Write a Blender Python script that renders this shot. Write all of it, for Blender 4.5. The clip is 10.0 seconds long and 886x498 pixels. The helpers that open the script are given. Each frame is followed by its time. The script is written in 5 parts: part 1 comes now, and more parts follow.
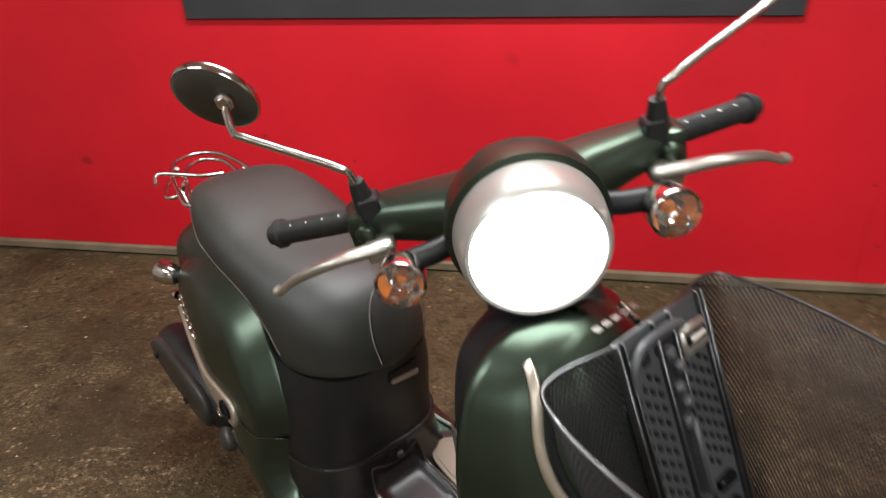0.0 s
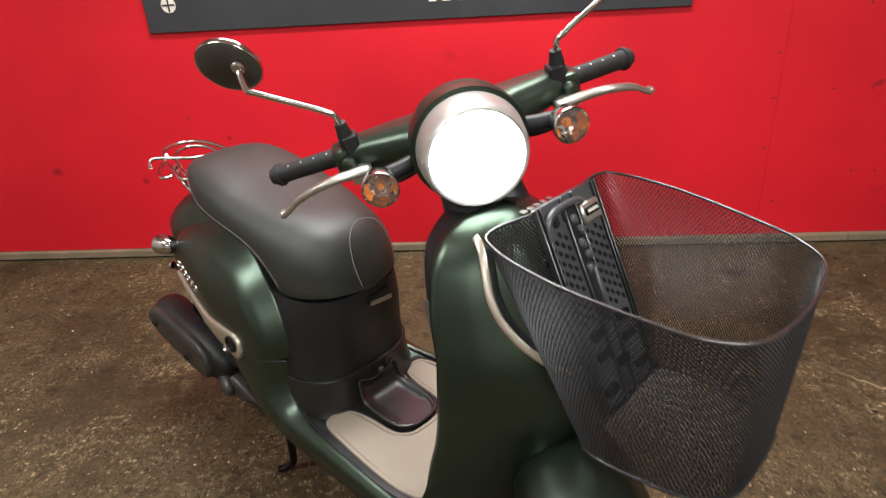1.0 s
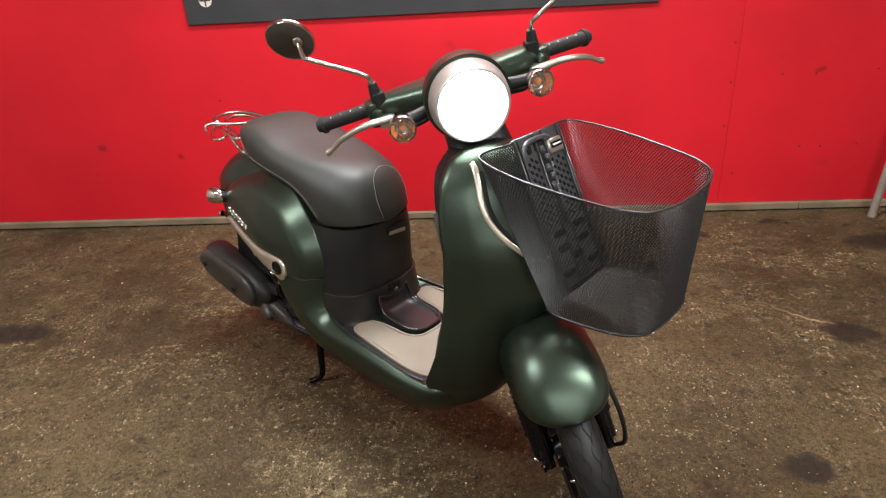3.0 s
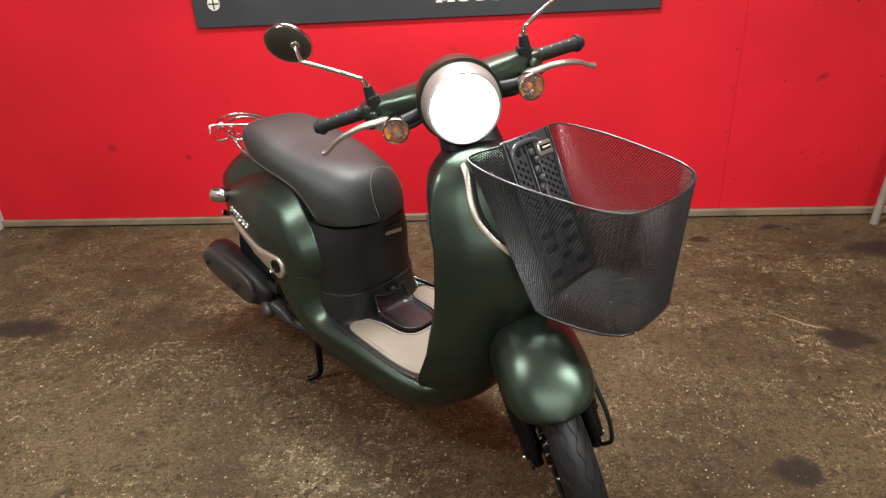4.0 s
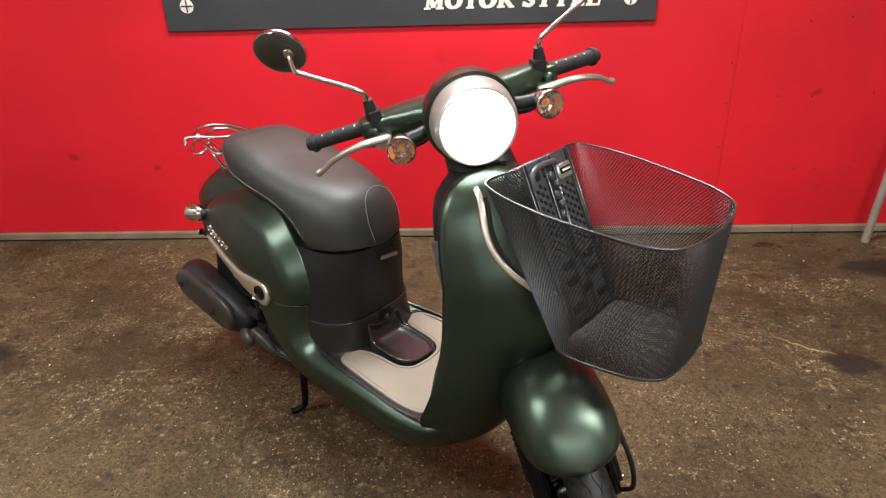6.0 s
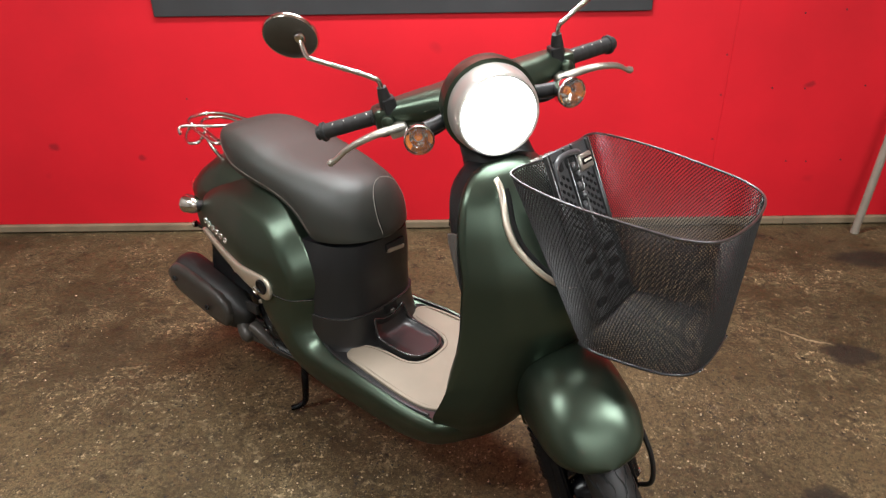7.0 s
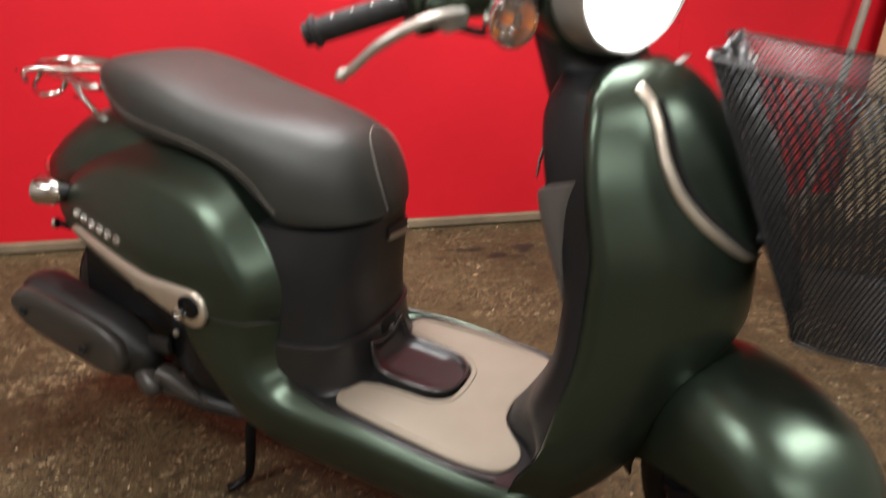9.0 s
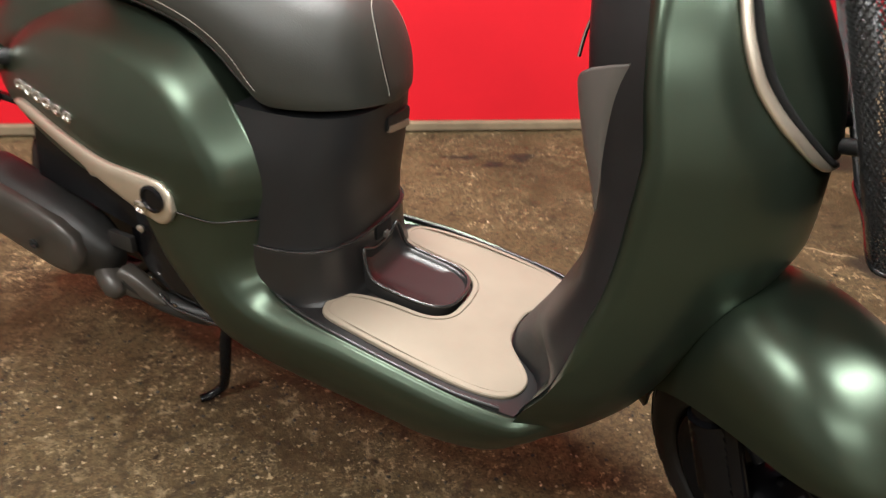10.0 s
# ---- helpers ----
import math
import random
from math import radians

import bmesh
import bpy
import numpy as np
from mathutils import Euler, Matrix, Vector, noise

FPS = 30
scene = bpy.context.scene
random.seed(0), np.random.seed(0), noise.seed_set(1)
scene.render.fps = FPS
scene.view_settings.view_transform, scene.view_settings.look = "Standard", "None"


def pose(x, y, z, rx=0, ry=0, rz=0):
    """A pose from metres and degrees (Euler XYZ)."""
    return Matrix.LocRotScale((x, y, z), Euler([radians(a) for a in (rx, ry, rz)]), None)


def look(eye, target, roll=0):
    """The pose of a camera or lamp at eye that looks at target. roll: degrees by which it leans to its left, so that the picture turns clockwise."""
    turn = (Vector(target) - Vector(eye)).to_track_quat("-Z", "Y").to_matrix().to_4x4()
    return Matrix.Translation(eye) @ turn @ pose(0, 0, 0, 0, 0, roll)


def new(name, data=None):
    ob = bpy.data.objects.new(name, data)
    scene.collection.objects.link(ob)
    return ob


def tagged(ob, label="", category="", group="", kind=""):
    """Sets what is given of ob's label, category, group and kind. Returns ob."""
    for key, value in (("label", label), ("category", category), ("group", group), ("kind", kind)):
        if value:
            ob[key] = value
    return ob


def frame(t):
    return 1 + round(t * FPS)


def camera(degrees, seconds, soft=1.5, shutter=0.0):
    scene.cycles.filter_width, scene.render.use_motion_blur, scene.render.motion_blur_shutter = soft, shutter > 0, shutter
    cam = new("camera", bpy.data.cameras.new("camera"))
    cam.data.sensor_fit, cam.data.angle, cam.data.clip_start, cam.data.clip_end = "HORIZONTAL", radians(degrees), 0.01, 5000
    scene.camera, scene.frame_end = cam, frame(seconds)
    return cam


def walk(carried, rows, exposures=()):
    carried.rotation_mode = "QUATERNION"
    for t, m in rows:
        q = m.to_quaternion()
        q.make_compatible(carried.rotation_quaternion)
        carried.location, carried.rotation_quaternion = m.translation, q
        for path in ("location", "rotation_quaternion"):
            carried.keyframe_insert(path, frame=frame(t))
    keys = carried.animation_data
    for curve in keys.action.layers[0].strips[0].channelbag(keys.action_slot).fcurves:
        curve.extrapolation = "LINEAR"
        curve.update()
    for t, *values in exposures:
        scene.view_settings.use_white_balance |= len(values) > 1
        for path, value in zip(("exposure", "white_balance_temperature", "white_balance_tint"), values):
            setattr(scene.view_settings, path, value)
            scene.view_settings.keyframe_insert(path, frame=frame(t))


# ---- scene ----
cam = camera(68.8, 10.0, soft=1.3, shutter=0.7)
PATH = [
    (0, (0.079, 0.261, 1.226), (-0.232, 2.008, 0.301), -1.8),
    (0.5, (0.055, 0.102, 1.221), (-0.084, 1.878, 0.312), -2.3),
    (1, (0.094, -0.038, 1.211), (-0.066, 1.749, 0.328), -3.6),
    (1.5, (0.074, -0.156, 1.218), (-0.013, 1.637, 0.337), -4.0),
    (2, (0.028, -0.283, 1.21), (0.009, 1.508, 0.32), -2.9),
    (2.5, (0.062, -0.374, 1.225), (-0.029, 1.417, 0.339), -3.3),
    (4, (0.146, -0.451, 1.234), (-0.038, 1.34, 0.364), -3.2),
    (4.5, (0.15, -0.434, 1.229), (-0.033, 1.365, 0.375), -2.8),
    (5, (0.146, -0.406, 1.237), (-0.031, 1.394, 0.383), -3.0),
    (6.5, (0.006, -0.3, 1.22), (-0.033, 1.507, 0.363), -0.9),
    (7, (-0.022, -0.292, 1.213), (-0.033, 1.504, 0.333), -0.8),
    (7.5, (-0.049, -0.19, 1.181), (0.006, 1.6, 0.292), -0.6),
    (8, (-0.106, -0.03, 1.181), (0.024, 1.79, 0.362), -1.0),
    (8.5, (-0.232, 0.097, 1.115), (0.199, 1.893, 0.348), -1.1),
    (9, (-0.305, 0.151, 0.936), (0.132, 1.925, 0.123), 1.6),
    (9.5, (-0.314, 0.171, 0.849), (0.101, 1.917, -0.035), 3.2),
    (10, (-0.312, 0.263, 0.863), (0.169, 1.898, -0.183), 5.5),
]
walk(cam, [(t, look(eye, target, roll)) for t, eye, target, roll in PATH],
     exposures=[(0, -0.12, 6050, 4), (0.5, 0.08, 6050, 4), (1.0, 0.15, 6050, 4), (4.5, 0.28, 6050, 4), (7.5, 0.28, 6050, 4), (8.0, 0.35, 6050, 4), (8.5, 0.38, 6050, 4), (9.0, 0.18, 6200, 6), (9.5, 0.45, 6250, 4), (10.0, 0.72, 6300, 4)])

# ---- world and light ----
world = bpy.data.worlds.new("garage_world")
scene.world = world
world.use_nodes = True
world.node_tree.nodes["Background"].inputs[0].default_value = (0.9, 0.85, 0.8, 1)
world.node_tree.nodes["Background"].inputs[1].default_value = 0.01


def area(name, place, target, w, h, watts, colour):
    lamp = bpy.data.lights.new(name, "AREA")
    lamp.shape, lamp.size, lamp.size_y, lamp.energy, lamp.color = "RECTANGLE", w, h, watts, colour
    ob = new(name, lamp)
    ob.matrix_world = look(place, target)
    return ob


WARM = (1.0, 0.955, 0.93)
area("ceiling_tube_light_1", (-0.10, 1.60, 2.58), (-0.10, 1.60, 0), 1.25, 0.20, 80, WARM)
area("ceiling_tube_light_2", (1.45, -0.55, 2.58), (1.45, -0.55, 0), 1.25, 0.20, 68, WARM)
area("ceiling_tube_light_3", (-1.60, 0.05, 2.58), (-1.60, 0.05, 0), 1.25, 0.30, 45, WARM)
# Unseen fill lamp, added behind the camera to lighten shadows and front faces
area("fill_light_behind_camera", (0.30, -2.60, 2.58), (0.30, -2.60, 0), 2.50, 0.20, 60, WARM)


# ---- materials ----
def material(name, colour, rough=0.5, metal=0.0, var=0.0, scale=8.0, fine=0.0, fine_scale=200.0, bump=0.0, coat=0.0, rough_var=0.0, colour2=None, spec=0.5):
    """A surface with two scales of variation: slow stains and fine grain."""
    m = bpy.data.materials.new(name)
    m.use_nodes = True
    nt = m.node_tree
    b = nt.nodes["Principled BSDF"]
    b.inputs["Base Color"].default_value = (*colour, 1)
    b.inputs["Roughness"].default_value = rough
    b.inputs["Metallic"].default_value = metal
    b.inputs["Coat Weight"].default_value = coat
    b.inputs["Specular IOR Level"].default_value = spec
    co = nt.nodes.new("ShaderNodeTexCoord")
    if var or rough_var:
        n = nt.nodes.new("ShaderNodeTexNoise")
        n.inputs["Scale"].default_value, n.inputs["Detail"].default_value = scale, 6
        nt.links.new(co.outputs["Object"], n.inputs["Vector"])
        if var:
            mix = nt.nodes.new("ShaderNodeMix")
            mix.data_type = "RGBA"
            c2 = colour2 or tuple(c * (1 - var) for c in colour)
            mix.inputs[6].default_value, mix.inputs[7].default_value = (*c2, 1), (*[min(1, c * (1 + var * 0.5)) for c in colour], 1)
            ramp = nt.nodes.new("ShaderNodeMapRange")
            ramp.inputs[1].default_value, ramp.inputs[2].default_value = 0.3, 0.7
            nt.links.new(n.outputs[0], ramp.inputs[0])
            nt.links.new(ramp.outputs[0], mix.inputs[0])
            nt.links.new(mix.outputs[2], b.inputs["Base Color"])
        if rough_var:
            r = nt.nodes.new("ShaderNodeMapRange")
            r.inputs[3].default_value, r.inputs[4].default_value = max(0.02, rough - rough_var), min(1, rough + rough_var)
            nt.links.new(n.outputs[0], r.inputs[0])
            nt.links.new(r.outputs[0], b.inputs["Roughness"])
    if bump:
        n2 = nt.nodes.new("ShaderNodeTexNoise")
        n2.inputs["Scale"].default_value, n2.inputs["Detail"].default_value = fine_scale, 3
        nt.links.new(co.outputs["Object"], n2.inputs["Vector"])
        bp = nt.nodes.new("ShaderNodeBump")
        bp.inputs["Strength"].default_value, bp.inputs["Distance"].default_value = bump, 0.001
        nt.links.new(n2.outputs[0], bp.inputs["Height"])
        nt.links.new(bp.outputs[0], b.inputs["Normal"])
    return m


def emitter(name, colour, strength):
    m = bpy.data.materials.new(name)
    m.use_nodes = True
    b = m.node_tree.nodes["Principled BSDF"]
    b.inputs["Base Color"].default_value = (*colour, 1)
    b.inputs["Emission Color"].default_value = (*colour, 1)
    b.inputs["Emission Strength"].default_value = strength
    return m


GREEN = material("matt_green_paint", (0.061, 0.082, 0.060), 0.315, 0.84, var=0.10, scale=5, bump=0.06, fine_scale=1100, rough_var=0.04)
VINYL = material("seat_vinyl", (0.0275, 0.0292, 0.0245), 0.47, var=0.2, scale=6, bump=0.4, fine_scale=700, rough_var=0.06, spec=0.5)
BLACK = material("black_plastic", (0.0135, 0.014, 0.015), 0.42, var=0.25, scale=9, bump=0.25, fine_scale=900, rough_var=0.07, spec=0.36)
GLOSS = material("satin_black_metal", (0.0045, 0.0045, 0.0055), 0.22, var=0.2, scale=20, spec=0.22)
RUBBER = material("rubber", (0.011, 0.011, 0.011), 0.6, var=0.3, scale=18, bump=0.3, fine_scale=500)
TYRE = material("tyre_rubber", (0.0085, 0.008, 0.008), 0.55, var=0.35, scale=25, bump=0.3, fine_scale=400)
# Near-black standing for the shade inside grooves, gaps, creases and holes
RECESS_SHADE = material("recess_shade_black", (0.004, 0.004, 0.004), 0.9)
SILVER = material("silver_trim", (0.66, 0.59, 0.48), 0.34, 0.8, var=0.08, scale=30, rough_var=0.05)
CHROME = material("chrome", (0.60, 0.58, 0.54), 0.15, 1.0, rough_var=0.06, scale=60)
LEVER = material("cast_aluminium", (0.50, 0.475, 0.42), 0.42, 0.9, var=0.1, scale=40, bump=0.15, fine_scale=600)
MAT = material("beige_floor_mat", (0.255, 0.212, 0.16), 0.72, var=0.1, scale=12, bump=0.3, fine_scale=450)
TRAY = material("smooth_black_plastic", (0.016, 0.0155, 0.0155), 0.30, var=0.25, scale=9, bump=0.15, fine_scale=900, rough_var=0.06)
GLOSSEDGE = material("polished_black_plastic", (0.022, 0.021, 0.021), 0.22, var=0.2, scale=30, spec=0.75)
POCKET = material("grey_pocket_plastic", (0.105, 0.097, 0.088), 0.5, var=0.12, scale=12, bump=0.3, fine_scale=900)
STITCH = material("stitching", (0.34, 0.32, 0.28), 0.8)
AMBER = material("amber_reflector", (0.72, 0.20, 0.015), 0.22, 0.0, var=0.3, scale=90)
REFLECT = material("lamp_reflector", (0.9, 0.82, 0.72), 0.1, 1.0, var=0.3, scale=160, bump=1.0, fine_scale=220)
CLEAR = material("clear_lens", (0.9, 0.88, 0.84), 0.06)
CLEAR.node_tree.nodes["Principled BSDF"].inputs["Alpha"].default_value = 0.03
REDLENS = material("red_tail_lens", (0.55, 0.01, 0.015), 0.12, coat=0.5)
MUFFLER = material("matt_black_muffler", (0.022, 0.021, 0.020), 0.5, 0.2, var=0.4, scale=14, bump=0.2, fine_scale=300, rough_var=0.1)
HEATSHIELD = material("heat_shield_paint", (0.050, 0.044, 0.038), 0.36, 0.15, var=0.3, scale=12, bump=0.15, fine_scale=400, rough_var=0.08)
WIRE = material("black_coated_wire", (0.016, 0.016, 0.017), 0.26, 0.0)
LAMP = emitter("headlamp_glow", (1.0, 0.98, 0.95), 15.0)
MIRRORBACK = material("mirror_back", (0.055, 0.050, 0.040), 0.36, 0.0, spec=0.35, var=0.2, scale=12, rough_var=0.06)
BEZEL = material("headlamp_ring", (0.50, 0.48, 0.44), 0.36, 0.6, var=0.1, scale=20, rough_var=0.05)
PLATE = material("dark_grey_plastic", (0.060, 0.061, 0.064), 0.32, var=0.2, scale=15, bump=0.2, fine_scale=800)
# Paler than the black parts, to paint the glints of rim and ribs
GLINT_METAL = material("glint_grey_metal", (0.13, 0.13, 0.13), 0.32, 0.9, var=0.3, scale=60)
TAN = material("tan_timber", (0.21, 0.16, 0.10), 0.75, var=0.35, scale=7, bump=0.3, fine_scale=120)
MIRRORGLASS = material("mirror_glass", (0.9, 0.9, 0.9), 0.02, 1.0)
SIGNBLACK = material("sign_board_black", (0.028, 0.028, 0.030), 0.55, var=0.25, scale=4, rough_var=0.08)
SIGNWHITE = material("sign_paint_white", (0.72, 0.66, 0.56), 0.6, var=0.12, scale=14)
SIGNRED = material("sign_paint_red", (0.55, 0.012, 0.02), 0.5, var=0.1, scale=10)
BEIGE = material("beige_cabinet", (0.52, 0.40, 0.24), 0.5, var=0.08, scale=5)
POLE = material("weathered_pole", (0.24, 0.205, 0.165), 0.55, var=0.25, scale=10)
CREAM = material("cream_wall_paint", (0.62, 0.58, 0.50), 0.6, var=0.1, scale=3)
NAIL = material("rusty_nail", (0.09, 0.006, 0.009), 0.6, var=0.3, scale=90)
GRIT = material("pale_grit", (0.34, 0.26, 0.16), 0.7, var=0.5, scale=7)
DARKGRIT = material("dark_grit", (0.016, 0.012, 0.008), 0.75, var=0.4, scale=7)
WHITE = material("white_ceiling_paint", (0.78, 0.76, 0.71), 0.7, var=0.06, scale=2)
PLASTER = material("grey_plaster", (0.36, 0.34, 0.31), 0.85, var=0.2, scale=2)


# dark scuffs on the red wall: place along it, height, half-lengths
SCUFFS = ((-1.71, 0.398, 0.022, 0.016), (-1.342, 0.349, 0.018, 0.013), (1.49, 0.625, 0.020, 0.012), (-0.95, 0.52, 0.012, 0.010))


def wall_paint():
    m = material("red_wall_paint", (0.60, 0.008, 0.019), 0.55, var=0.20, scale=1.3, bump=0.12, fine_scale=160, rough_var=0.06, spec=0.3)
    nt = m.node_tree
    b = nt.nodes["Principled BSDF"]
    co = nt.nodes.new("ShaderNodeTexCoord")
    # rare dark scuffs
    v = nt.nodes.new("ShaderNodeTexNoise")
    v.inputs["Scale"].default_value, v.inputs["Detail"].default_value = 3.2, 2
    nt.links.new(co.outputs["Object"], v.inputs["Vector"])
    r = nt.nodes.new("ShaderNodeMapRange")
    r.inputs[1].default_value, r.inputs[2].default_value, r.inputs[4].default_value = 0.73, 0.80, 0.6
    nt.links.new(v.outputs[0], r.inputs[0])
    mix = nt.nodes.new("ShaderNodeMix")
    mix.data_type = "RGBA"
    mix.inputs[7].default_value = (0.16, 0.004, 0.008, 1)
    old = b.inputs["Base Color"].links[0].from_socket
    nt.links.new(r.outputs[0], mix.inputs[0])
    nt.links.new(old, mix.inputs[6])
    last = mix.outputs[2]
    wob = nt.nodes.new("ShaderNodeMix")
    wob.data_type = "VECTOR"
    wob.inputs[0].default_value = 0.03
    wn = nt.nodes.new("ShaderNodeTexNoise")
    wn.inputs["Scale"].default_value, wn.inputs["Detail"].default_value = 30, 3
    nt.links.new(co.outputs["Object"], wn.inputs["Vector"])
    nt.links.new(co.outputs["Object"], wob.inputs[4])
    nt.links.new(wn.outputs["Color"], wob.inputs[5])
    for x, z, a, c in SCUFFS:
        mp = nt.nodes.new("ShaderNodeMapping")
        mp.vector_type = "TEXTURE"
        mp.inputs[1].default_value = (x * 0.97 + 0.015, 2.412 * 0.97 + 0.015, z * 0.97 + 0.015)
        mp.inputs[3].default_value = (a, 1.0, c)
        nt.links.new(wob.outputs[1], mp.inputs[0])
        ln = nt.nodes.new("ShaderNodeVectorMath")
        ln.operation = "LENGTH"
        nt.links.new(mp.outputs[0], ln.inputs[0])
        rr = nt.nodes.new("ShaderNodeMapRange")
        rr.inputs[1].default_value, rr.inputs[2].default_value, rr.inputs[4].default_value = 1.3, 0.5, 0.55
        nt.links.new(ln.outputs["Value"], rr.inputs[0])
        mx = nt.nodes.new("ShaderNodeMix")
        mx.data_type = "RGBA"
        mx.inputs[7].default_value = (0.10, 0.006, 0.010, 1)
        nt.links.new(rr.outputs[0], mx.inputs[0])
        nt.links.new(last, mx.inputs[6])
        last = mx.outputs[2]
    nt.links.new(last, b.inputs["Base Color"])
    return m


# oil spots on the floor: place and half-lengths
STAINS = ((1.257, 1.395, 0.085, 0.05), (0.863, 0.813, 0.055, 0.045), (0.996, 2.149, 0.035, 0.022), (-1.63, 1.45, 0.14, 0.055), (1.70, 2.05, 0.14, 0.075),
          (1.319, 2.273, 0.05, 0.02), (0.287, 2.178, 0.05, 0.02), (0.377, 2.104, 0.04, 0.022), (0.488, 2.16, 0.055, 0.024))

# worn, crumbling places of the floor: place, half-lengths
WORN = ((-0.45, 1.06, 0.40, 0.24), (0.70, 1.14, 0.20, 0.12), (-0.20, 0.72, 0.30, 0.14), (-0.85, 1.25, 0.18, 0.12))


def concrete():
    m = bpy.data.materials.new("stained_concrete")
    m.use_nodes = True
    nt = m.node_tree
    b = nt.nodes["Principled BSDF"]
    co = nt.nodes.new("ShaderNodeTexCoord")

    def tex(scale, detail, rough=0.6):
        n = nt.nodes.new("ShaderNodeTexNoise")
        n.inputs["Scale"].default_value, n.inputs["Detail"].default_value, n.inputs["Roughness"].default_value = scale, detail, rough
        nt.links.new(co.outputs["Object"], n.inputs["Vector"])
        return n.outputs[0]

    def span(src, lo, hi, a=0.0, c=1.0):
        r = nt.nodes.new("ShaderNodeMapRange")
        for i, v in enumerate((lo, hi, a, c)):
            r.inputs[i + 1].default_value = v
        nt.links.new(src, r.inputs[0])
        return r.outputs[0]

    def mixed(fac, a, c):
        n = nt.nodes.new("ShaderNodeMix")
        n.data_type = "RGBA"
        nt.links.new(fac, n.inputs[0])
        for i, v in ((6, a), (7, c)):
            if isinstance(v, tuple):
                n.inputs[i].default_value = (*v, 1)
            else:
                nt.links.new(v, n.inputs[i])
        return n.outputs[2]

    def times(a, c):
        n = nt.nodes.new("ShaderNodeMath")
        n.operation = "MULTIPLY"
        nt.links.new(a, n.inputs[0])
        nt.links.new(c, n.inputs[1])
        return n.outputs[0]

    def chips(scale, keep, size):
        """Scattered chips: cells of which only some are kept."""
        v = nt.nodes.new("ShaderNodeTexVoronoi")
        v.inputs["Scale"].default_value = scale
        warp = nt.nodes.new("ShaderNodeMix")
        warp.data_type = "VECTOR"
        warp.inputs[0].default_value = 0.022
        wn = nt.nodes.new("ShaderNodeTexNoise")
        wn.inputs["Scale"].default_value, wn.inputs["Detail"].default_value = scale * 1.3, 3
        nt.links.new(co.outputs["Object"], wn.inputs["Vector"])
        nt.links.new(co.outputs["Object"], warp.inputs[4])
        nt.links.new(wn.outputs["Color"], warp.inputs[5])
        nt.links.new(warp.outputs[1], v.inputs["Vector"])
        sep = nt.nodes.new("ShaderNodeSeparateColor")
        nt.links.new(v.outputs["Color"], sep.inputs[0])
        return times(span(v.outputs["Distance"], size, size * 0.5), span(sep.outputs[0], keep, keep + 0.04))

    base = mixed(span(tex(0.9, 8), 0.40, 0.60), (0.04301, 0.02885, 0.01164), (0.1316, 0.0921, 0.0425))
    mid = mixed(span(tex(5, 10, 0.75), 0.42, 0.60, 0.0, 0.75), base, (0.08602, 0.06103, 0.02935))
    grain = mixed(span(tex(75, 8, 0.85), 0.46, 0.57, 0.0, 0.85), mid, (0.03036, 0.01998, 0.009108))
    zone = span(tex(1.5, 6, 0.75), 0.45, 0.55)
    zone2 = span(tex(5.0, 6, 0.8), 0.48, 0.58)
    grit = mixed(times(span(tex(120, 6, 0.8), 0.53, 0.60, 0.0, 0.8), span(tex(3.0, 4), 0.44, 0.60, 0.08, 1.0)), grain, (0.1815, 0.1332, 0.06688))
    speck = mixed(span(tex(230, 4, 0.8), 0.54, 0.60, 0.0, 0.75), grit, (0.018, 0.0122, 0.0066))
    crumb = mixed(times(span(tex(185, 4, 0.8), 0.56, 0.61, 0.0, 0.85), span(tex(4.0, 5, 0.7), 0.46, 0.58)), speck, (0.26, 0.195, 0.105))
    blot = mixed(span(tex(15, 8, 0.8), 0.54, 0.62, 0.0, 0.8), crumb, (0.022, 0.01447, 0.00792))
    pits = mixed(times(chips(48, 0.72, 0.38), zone2), blot, (0.011, 0.00772, 0.0044))
    smear = mixed(times(span(tex(26, 9, 0.9), 0.515, 0.60, 0.0, 0.85), zone), pits, (0.175, 0.130, 0.064))
    flake = mixed(times(span(tex(48, 7, 0.88), 0.555, 0.61), times(zone, zone2)), smear, (0.506, 0.3764, 0.2024))
    pale = mixed(times(chips(85, 0.68, 0.42), times(zone2, span(tex(1.5, 6, 0.75), 0.42, 0.56, 0.15, 1.0))), flake, (0.396, 0.2895, 0.1628))
    glint = mixed(chips(24, 0.86, 0.09), pale, (0.825, 0.6369, 0.44))
    # dried oil: soft-edged spots with wobbly outlines
    wob = nt.nodes.new("ShaderNodeMix")
    wob.data_type = "VECTOR"
    wob.inputs[0].default_value = 0.075
    wn = nt.nodes.new("ShaderNodeTexNoise")
    wn.inputs["Scale"].default_value, wn.inputs["Detail"].default_value = 14, 4
    nt.links.new(co.outputs["Object"], wn.inputs["Vector"])
    nt.links.new(co.outputs["Object"], wob.inputs[4])
    nt.links.new(wn.outputs["Color"], wob.inputs[5])
    # crumbled places: pale chips and blotches, thinning out towards their edges
    for x, y, a, c in WORN:
        mp = nt.nodes.new("ShaderNodeMapping")
        mp.vector_type = "TEXTURE"
        mp.inputs[1].default_value = (x * 0.925 + 0.0375, y * 0.925 + 0.0375, 0.0375)
        mp.inputs[3].default_value = (a, c, 1.0)
        nt.links.new(wob.outputs[1], mp.inputs[0])
        ln = nt.nodes.new("ShaderNodeVectorMath")
        ln.operation = "LENGTH"
        nt.links.new(mp.outputs[0], ln.inputs[0])
        near = span(ln.outputs["Value"], 1.35, 0.35)
        glint = mixed(times(span(tex(24, 7, 0.8), 0.55, 0.62, 0.0, 0.8), near), glint, (0.215, 0.165, 0.095))
